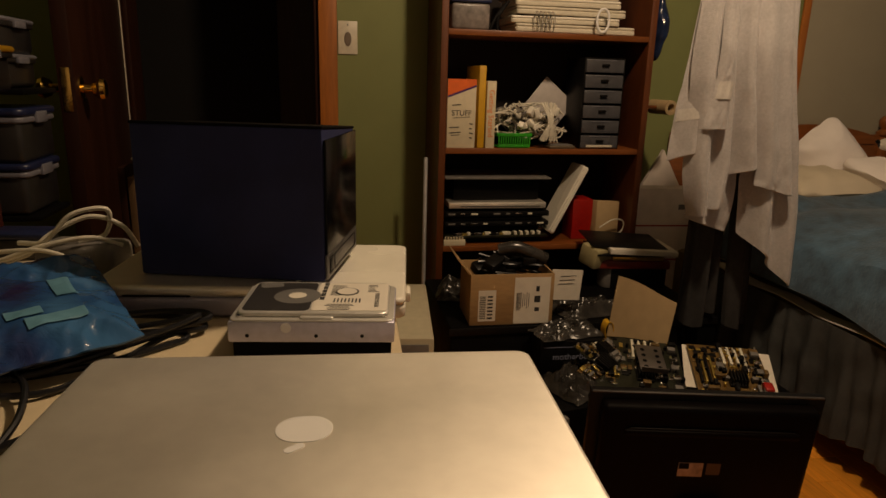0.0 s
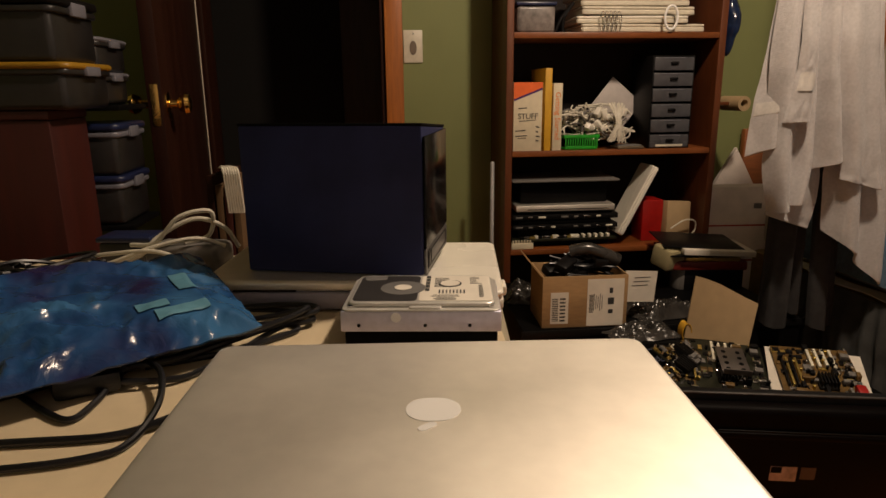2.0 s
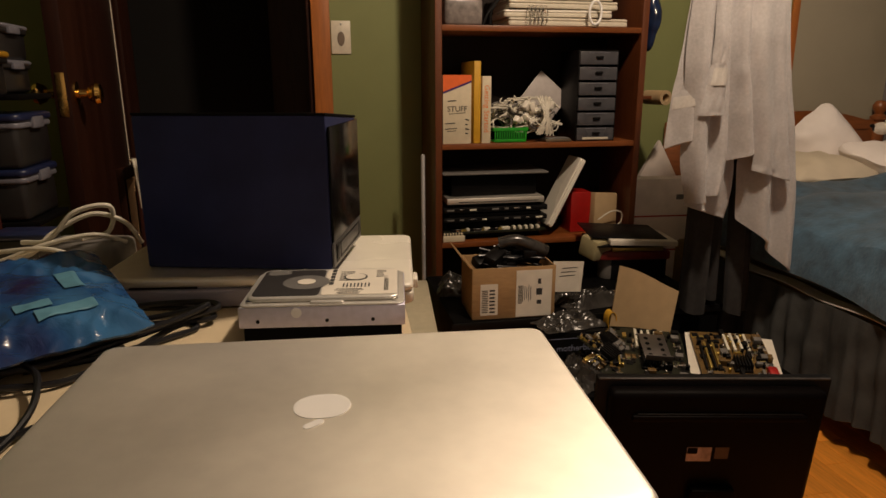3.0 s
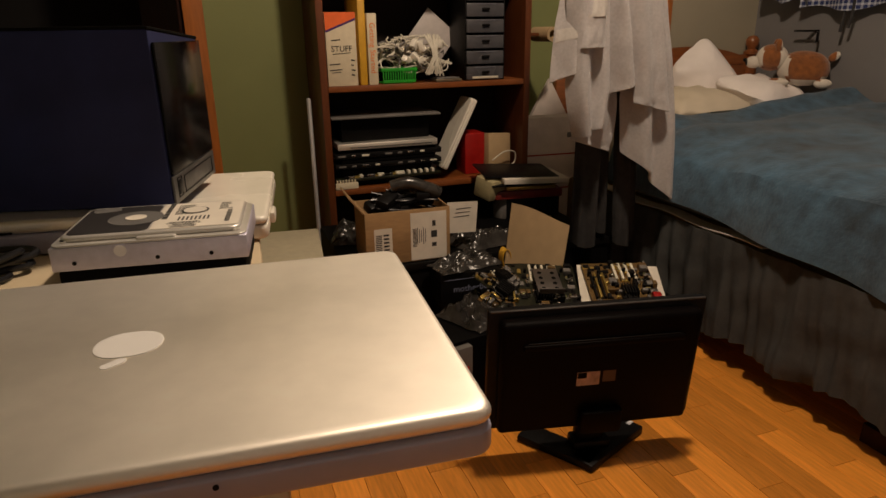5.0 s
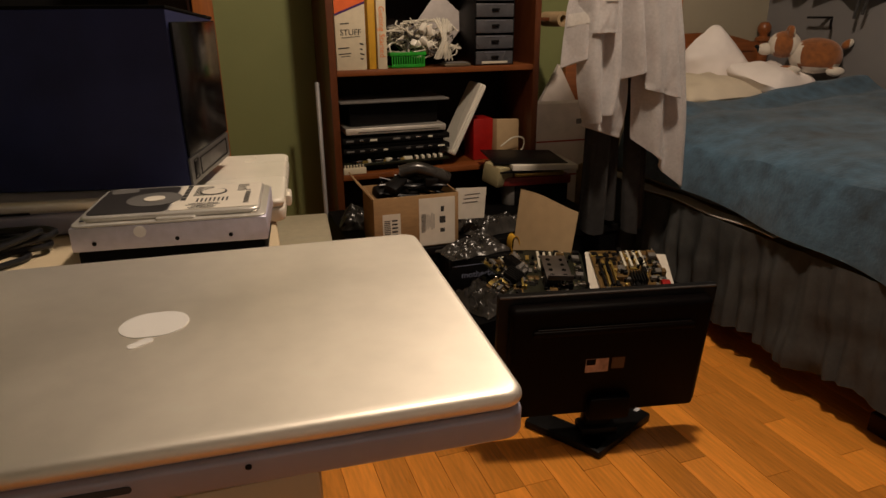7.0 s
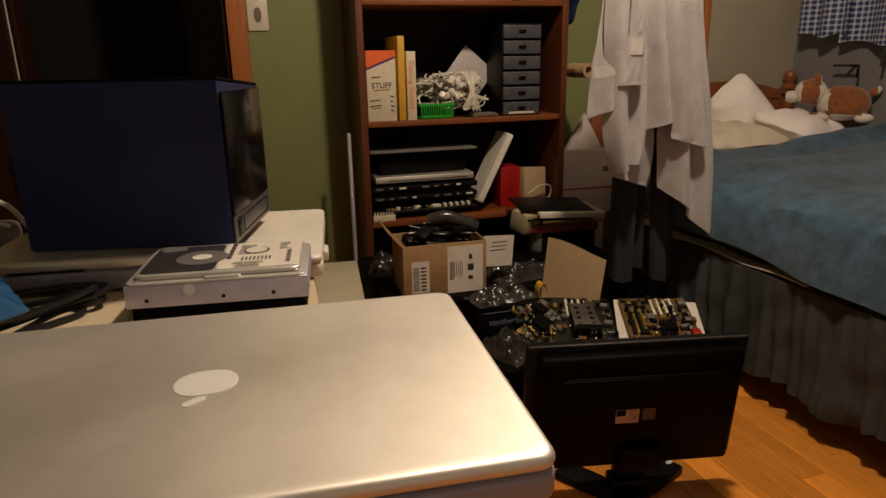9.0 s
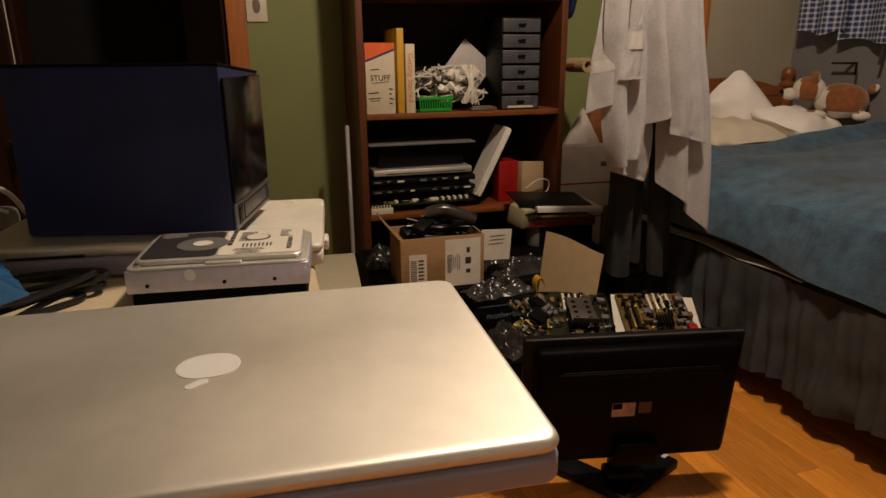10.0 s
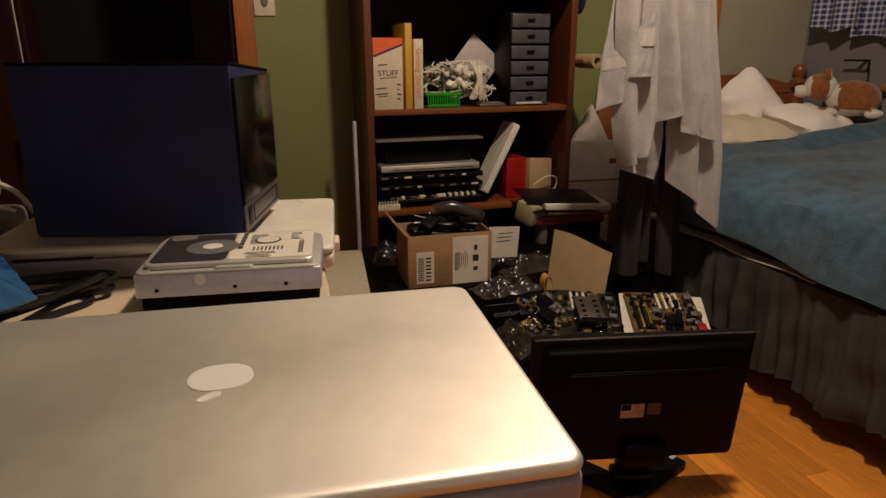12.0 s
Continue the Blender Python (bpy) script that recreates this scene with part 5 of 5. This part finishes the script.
FLAPS = (
    (((0.99, 1.45), (0.956, 1.08), (0.935, 0.917), (0.927, 0.784)), ((1.03, 1.45), (1.020, 1.08), (1.000, 0.93), (0.997, 0.819)), 1.640, 0.8, 0.016, 0.4, (0.66, 0.73)),
    (((1.04, 1.45), (1.048, 0.95), (1.035, 0.74), (1.001, 0.626)), ((1.12, 1.45), (1.118, 0.95), (1.143, 0.70), (1.127, 0.584)), 1.652, 1.0, 0.007, 2.0, None),
    (((0.99, 1.45), (0.956, 1.08), (0.964, 0.905), (0.971, 0.744), (1.000, 0.636)), ((1.06, 1.45), (1.064, 1.08), (1.073, 0.90), (1.080, 0.753), (1.066, 0.662)), 1.622, 1.5, 0.017, 1.3, None),
    (((1.04, 1.45), (1.048, 1.08), (1.064, 0.90), (1.079, 0.746)), ((1.115, 1.45), (1.112, 1.08), (1.135, 0.93), (1.167, 0.783)), 1.608, 1.0, 0.020, 0.2, None),
    (((1.095, 1.45), (1.105, 1.08), (1.143, 0.84), (1.150, 0.717), (1.167, 0.581)), ((1.215, 1.45), (1.236, 1.08), (1.285, 0.82), (1.314, 0.634), (1.327, 0.429)), 1.622, 1.6, 0.020, 0.9, None),
    (((1.10, 1.45), (1.103, 1.08), (1.155, 0.80), (1.161, 0.726)), ((1.19, 1.45), (1.208, 1.08), (1.245, 0.82), (1.267, 0.698)), 1.592, 1.2, 0.016, 2.6, None),
    (((1.02, 1.45), (1.012, 1.08), (1.006, 0.98), (0.986, 0.874)), ((1.05, 1.45), (1.046, 1.08), (1.047, 0.98), (1.047, 0.876)), 1.594, 0.6, 0.006, 0.0, (0.60, 0.75)),
)
for left, right, y, folds, depth, phase, stripe in FLAPS:
    fn = flap_fn(left, right, y, folds, depth, phase)
    cloth = part("fold", sheet(fn, 40, 60, 0.005), TOWEL, towel)
    part("hem", tube([fn(i / 30, 1.0) + Vector((0, -0.001, 0.001)) for i in range(31)], 0.0030, 6, 2), TOWEL_HEM, cloth)
    if stripe:
        part("band", sheet(lambda u, v, fn=fn, s=stripe: fn(0.02 + 0.96 * u, s[0] + (s[1] - s[0]) * v) + Vector((0, -0.0065, 0)), 30, 6, 0.001), TOWEL_HEM, cloth, "smooth woven band")
trousers = thing("trousers", "dark charcoal trousers hanging below a towel", "trousers")
part("leg", drape(1.33, 1.43, 1.325, 1.425, 1.48, zigzag([(0, 0.12), (0.5, 0.10), (1, 0.13)]), 2.15, 0.9, 0.026, 0.7), PANTS, trousers)
part("leg", drape(1.38, 1.46, 1.435, 1.490, 1.48, zigzag([(0, 0.16), (0.5, 0.14), (1, 0.15)]), 2.19, 0.7, 0.020, 1.9), PANTS, trousers)
part("leg", drape(1.42, 1.52, 1.500, 1.61, 1.48, zigzag([(0, 0.11), (0.5, 0.09), (1, 0.10)]), 2.14, 1.1, 0.028, 2.1), PANTS, trousers)
jacket = thing("blue_bag", "blue and silver plastic bag hanging beside the bookcase", "bag", place(1.195, 2.30, 1.10))
part("film", blob(0.05, 0.10, 0.24, place(0, 0, 0.10), 2.4, 0.5, 30, 20, 3.0), mat("dark_blue_film", (0.012, 0.022, 0.06), 0.15, vary=0.5, scale=30, bump=0.8, bump_scale=60), jacket)
roll = thing("card_roll", "brown cardboard roll end beside the bookcase", "roll", place(1.225, 2.33, 0.905, 8, 90, 0))
bmr = bmesh.new()
prof = [(0.026, -0.0), (0.026, 0.11), (0.014, 0.11), (0.014, 0.0)]
rows = [[bmr.verts.new((r * math.cos(2 * math.pi * i / 24), r * math.sin(2 * math.pi * i / 24), h)) for i in range(24)] for r, h in prof]
for a, b in zip(rows, rows[1:] + rows[:1]):
    for i in range(24):
        bmr.faces.new((a[i], a[(i + 1) % 24], b[(i + 1) % 24], b[i]))
part("tube", bmr, TAN_CARD, roll)
part("peg", slab(0.070, 0.012, 0.012, place(-0.045, 0.0, 0.05), 0.002), UPRIGHT_WOOD, roll)

# ---- bed ----
SX = 1.36
bed = thing("bed", "wooden bed with a grey gathered bed skirt", "bed")
part("box_spring", span(SX + 0.015, RIGHT_X - 0.03, 0.42, 2.46, 0.10, 0.36, 0.02), BOX_SPRING, bed)
part("mattress", span(SX + 0.05, RIGHT_X - 0.03, 0.42, 2.46, 0.362, 0.555, 0.06, 4), MATTRESS, bed)


def skirt_fn(u, v):
    y = 0.40 + 1.75 * u
    z = 0.366 - (0.286 + 0.014 * math.sin(u * 31 + 1.0) + 0.010 * math.sin(u * 13)) * v
    w = 1.5 * noise.noise(Vector((u * 26, 0.4 * v, 3.0))) + 0.9 * noise.noise(Vector((u * 60 + 1.2 * v, 0.5 * v, 8.0))) + 0.35 * math.sin(u * 150) * (1 - v) + 0.5 * noise.noise(Vector((u * 18, v * 4, 5.0)))
    return (SX - 0.006 - (0.006 + 0.020 * v) * (0.7 + w), y + 0.008 * v * noise.noise(Vector((u * 30, v, 1.0))), z)


part("skirt", sheet(skirt_fn, 260, 14, 0.002), SKIRT, bed, "grey-green gathered skirt")
part("skirt_band", sheet(lambda u, v: (SX - 0.006 + 0.05 * v, 1.28 + 0.85 * u, 0.372 + 0.004 * math.sin(u * 17)), 30, 2, 0.003), mat("white_band", (0.60, 0.56, 0.50), 0.9), bed, "white edge of the skirt")
part("post_foot", span(SX + 0.03, SX + 0.09, 0.30, 0.36, 0, 0.12, 0.01), BED_WOOD, bed)
part("rail", span(SX + 0.02, SX + 0.05, 0.36, 0.95, 0.0, 0.05, 0.004), DOOR_WOOD, bed)
HB = part("headboard", span(SX + 0.05, 2.40, 2.480, 2.512, 0.40, 0.80, 0.008), BED_WOOD, bed)
part("headboard_arch", sheet(lambda u, v: (1.75 + 0.62 * u, 2.478 - 0.004, 0.76 + v * (0.05 * math.sin(u * math.pi) ** 0.8 + 0.03)), 24, 3, 0.030), BED_WOOD, bed)
part("bed_post", lathe([(0.030, 0.0), (0.030, 0.78), (0.022, 0.79), (0.034, 0.80), (0.034, 0.812), (0.018, 0.822), (0.020, 0.83), (0.029, 0.845), (0.029, 0.862), (0.018, 0.878), (0.004, 0.882)], place(2.425, 2.49, 0), 20), BED_WOOD, bed, "turned post with a round knob")


def blanket_fn(u, v):
    """u runs along the bed, v from the far side over the top and down the near side."""
    y = 0.36 + 1.66 * u + 0.05 * math.sin(v * 5) * u
    far, near = RIGHT_X - 0.02, SX - 0.012
    top_z = 0.600 + 0.026 * noise.noise(Vector((y * 2.6, v * 4, 0.3))) + 0.014 * noise.noise(Vector((y * 8, v * 9, 2.3))) - 0.010 * abs(noise.noise(Vector((y * 5 + v * 6, v * 7, 5.3))))
    top_z += (0.030 + 0.014 * noise.noise(Vector((v * 6, 2.0, 0.7)))) * math.exp(-((u - 0.975) / 0.028) ** 2) - 0.012 * math.exp(-((u - 0.91) / 0.02) ** 2)
    hem = 0.326 + 0.052 * y + 0.010 * math.sin(y * 5.0 + 0.5) + 0.006 * math.sin(y * 13)
    k = 0.74
    if v < k:
        t = v / k
        x = far + (near + 0.03 - far) * t
        z = top_z + 0.05 * (1 - t) ** 3
        z -= 0.05 * max(0.0, (t - 0.80) / 0.20) ** 2
    else:
        t = (v - k) / (1 - k)
        x = near + 0.03 * (1 - t) ** 2 - 0.010 * math.sin(y * 16 + 1) * t - 0.010 * t
        z = (top_z - 0.05) + (hem - top_z + 0.05) * t
    return (x, y, z)


blanket = single("blanket", sheet(blanket_fn, 110, 70, 0.006), BLANKET, "rumpled blue fleece blanket over a bed", "blanket")


def pillow(label, sx, sy, sz, m, material, seed):
    bm = blob(sx, sy, sz, None, 3.4, 0.10, 44, 26, seed)
    for v in bm.verts:
        k = (abs(v.co.x) / (sx / 2)) ** 3 * (abs(v.co.y) / (sy / 2)) ** 3
        v.co.z *= max(0.12, 1 - 0.9 * max((abs(v.co.x) / (sx / 2)) ** 4, (abs(v.co.y) / (sy / 2)) ** 4))
        v.co.x *= 1 + 0.10 * k
        v.co.y *= 1 + 0.10 * k
        v.co.z += 0.012 * noise.noise(Vector((v.co.x * 12, v.co.y * 12, seed))) - 0.010 * abs(noise.noise(Vector((v.co.x * 16 + v.co.y * 9, v.co.y * 7, seed + 4))))
    return single("pillow", bm, material, label, "pillow", m, "pillows on the bed")


pillow("white pillow leaning on the headboard", 0.27, 0.27, 0.13, place(2.085, 2.385, 0.715, -6, 72, 0) @ place(rz=38), PILLOW, 1.0)
pillow("white pillow lying against the wall", 0.40, 0.28, 0.13, place(2.235, 2.20, 0.652, 14, 16, 6), PILLOW, 4.0)
pillow("cream pillow lying flat on the mattress", 0.40, 0.32, 0.12, place(1.885, 2.22, 0.630, 4, 6, 0), PILLOW_CREAM, 8.0)

# plush toy: one plain mesh, two colours by face
dog = join(blob(0.175, 0.13, 0.125, place(0.035, 0, 0.070), 2.2, 0.08), blob(0.11, 0.10, 0.095, place(-0.075, 0, 0.108), 2.1, 0.06), blob(0.024, 0.020, 0.046, place(-0.060, 0.034, 0.152, 0, 12, 0), 2.0), blob(0.024, 0.020, 0.046, place(-0.060, -0.034, 0.152, 0, -12, 0), 2.0), blob(0.060, 0.052, 0.044, place(-0.134, 0, 0.092), 2.0), blob(0.085, 0.034, 0.034, place(-0.055, -0.052, 0.022), 2.0), blob(0.06, 0.034, 0.034, place(0.095, -0.058, 0.020), 2.0), blob(0.045, 0.030, 0.030, place(0.128, 0.0, 0.11, 0, 0, -40), 2.0), blob(0.016, 0.018, 0.014, place(-0.164, 0, 0.100), 2.0))
toy = single("plush_dog", dog, PLUSH_BROWN, "brown and white plush dog lying on a pillow", "plush toy", place(2.335, 2.165, 0.676, -40) @ Matrix.Scale(1.12, 4))
toy.data.materials.append(PLUSH_WHITE)
toy.data.materials.append(BLACK)
for p in toy.data.polygons:
    c = p.center
    if c.x < -0.157:
        p.material_index = 2
    elif c.x < -0.108 or -0.052 < c.x < -0.022 or (c.x > 0.085 and c.z < 0.045) or c.x > 0.132 or c.z < 0.03:
        p.material_index = 1

# plaid shirt and hooks on the side wall
shirt = thing("plaid_shirt", "blue and white plaid shirt hanging on the wall", "shirt")
for a, b, zt, zb, off in ((1.78, 2.24, 1.50, 0.985, 0.0), (2.18, 2.435, 1.50, 1.022, 0.03)):
    part("cloth", sheet(lambda u, v, a=a, b=b, zt=zt, zb=zb, off=off: (RIGHT_X - 0.05 - off - 0.016 * math.sin(u * 14 + off * 50), a + (b - a) * u, zb + 0.012 * math.sin(u * 9) + (zt - zb) * v), 40, 20, 0.004), PLAID, shirt)
hooks = thing("hook", "black metal coat hook on the wall", "hook", place(RIGHT_X, 2.20, 0.90))
part("arm", span(-0.05, -0.001, -0.008, 0.008, -0.004, 0.004, 0.002), BLACK, hooks)
part("bar", span(-0.058, -0.048, -0.06, 0.06, -0.004, 0.004, 0.002), BLACK, hooks)
part("tip", span(-0.056, -0.050, -0.062, -0.052, -0.045, -0.0045, 0.002), BLACK, hooks)
straps = thing("strap", "dark strap ends hanging below a shirt", "strap", place(RIGHT_X - 0.06, 2.03, 0.97))
part("band", tube([(0, 0, 0.06), (0.002, 0.004, 0.0), (0.0, 0.010, -0.075)], 0.006, 8, 5), PANTS, straps)
part("band", tube([(0, -0.03, 0.06), (0.002, -0.03, 0.0), (0.0, -0.022, -0.06)], 0.006, 8, 5), PANTS, straps)

# ---- floor planks ----
floor = structure("floor", span(LEFT_X - 0.12, RIGHT_X + 0.12, BACK_Y - 0.12, WALL_Y + 1.3, -0.06, -0.004, 0), GAP, "orange laminate strip floor")
rng = random.Random(17)
W = 0.070
meshes = {}


def strip_mesh(n):
    if n not in meshes:
        bm = slab(W - 0.0008, n * 0.05 - 0.0008, 0.0042, place(0, n * 0.025, -0.0042), 0.0006, 1)
        me = bpy.data.meshes.new("plank")
        bm.to_mesh(me)
        bm.free()
        me.materials.append(PLANK)
        meshes[n] = me
    return meshes[n]


x = 0.02
while x < 1.52:
    y = 0.101
    n = rng.randint(2, 10)
    while y < 2.33:
        ob = new("plank", strip_mesh(n))
        ob.location = (x, y, 0)
        ob.parent = floor
        y += n * 0.05
        n = rng.randint(5, 10)
    x += W
rest = bmesh.new()
for x0, x1, y0, y1 in ((LEFT_X, -0.02, BACK_Y, WALL_Y + 1.2), (1.50, RIGHT_X, BACK_Y, WALL_Y), (-0.013, 1.50, BACK_Y, 0.10), (-0.013, 1.50, 2.86, WALL_Y + 1.2)):
    bmq = span(x0, x1, y0, y1, -0.0041, -0.0005, 0)
    rest = join(rest, bmq)
tagged(part("plank_field", rest, PLANK, floor), kind="stuff")
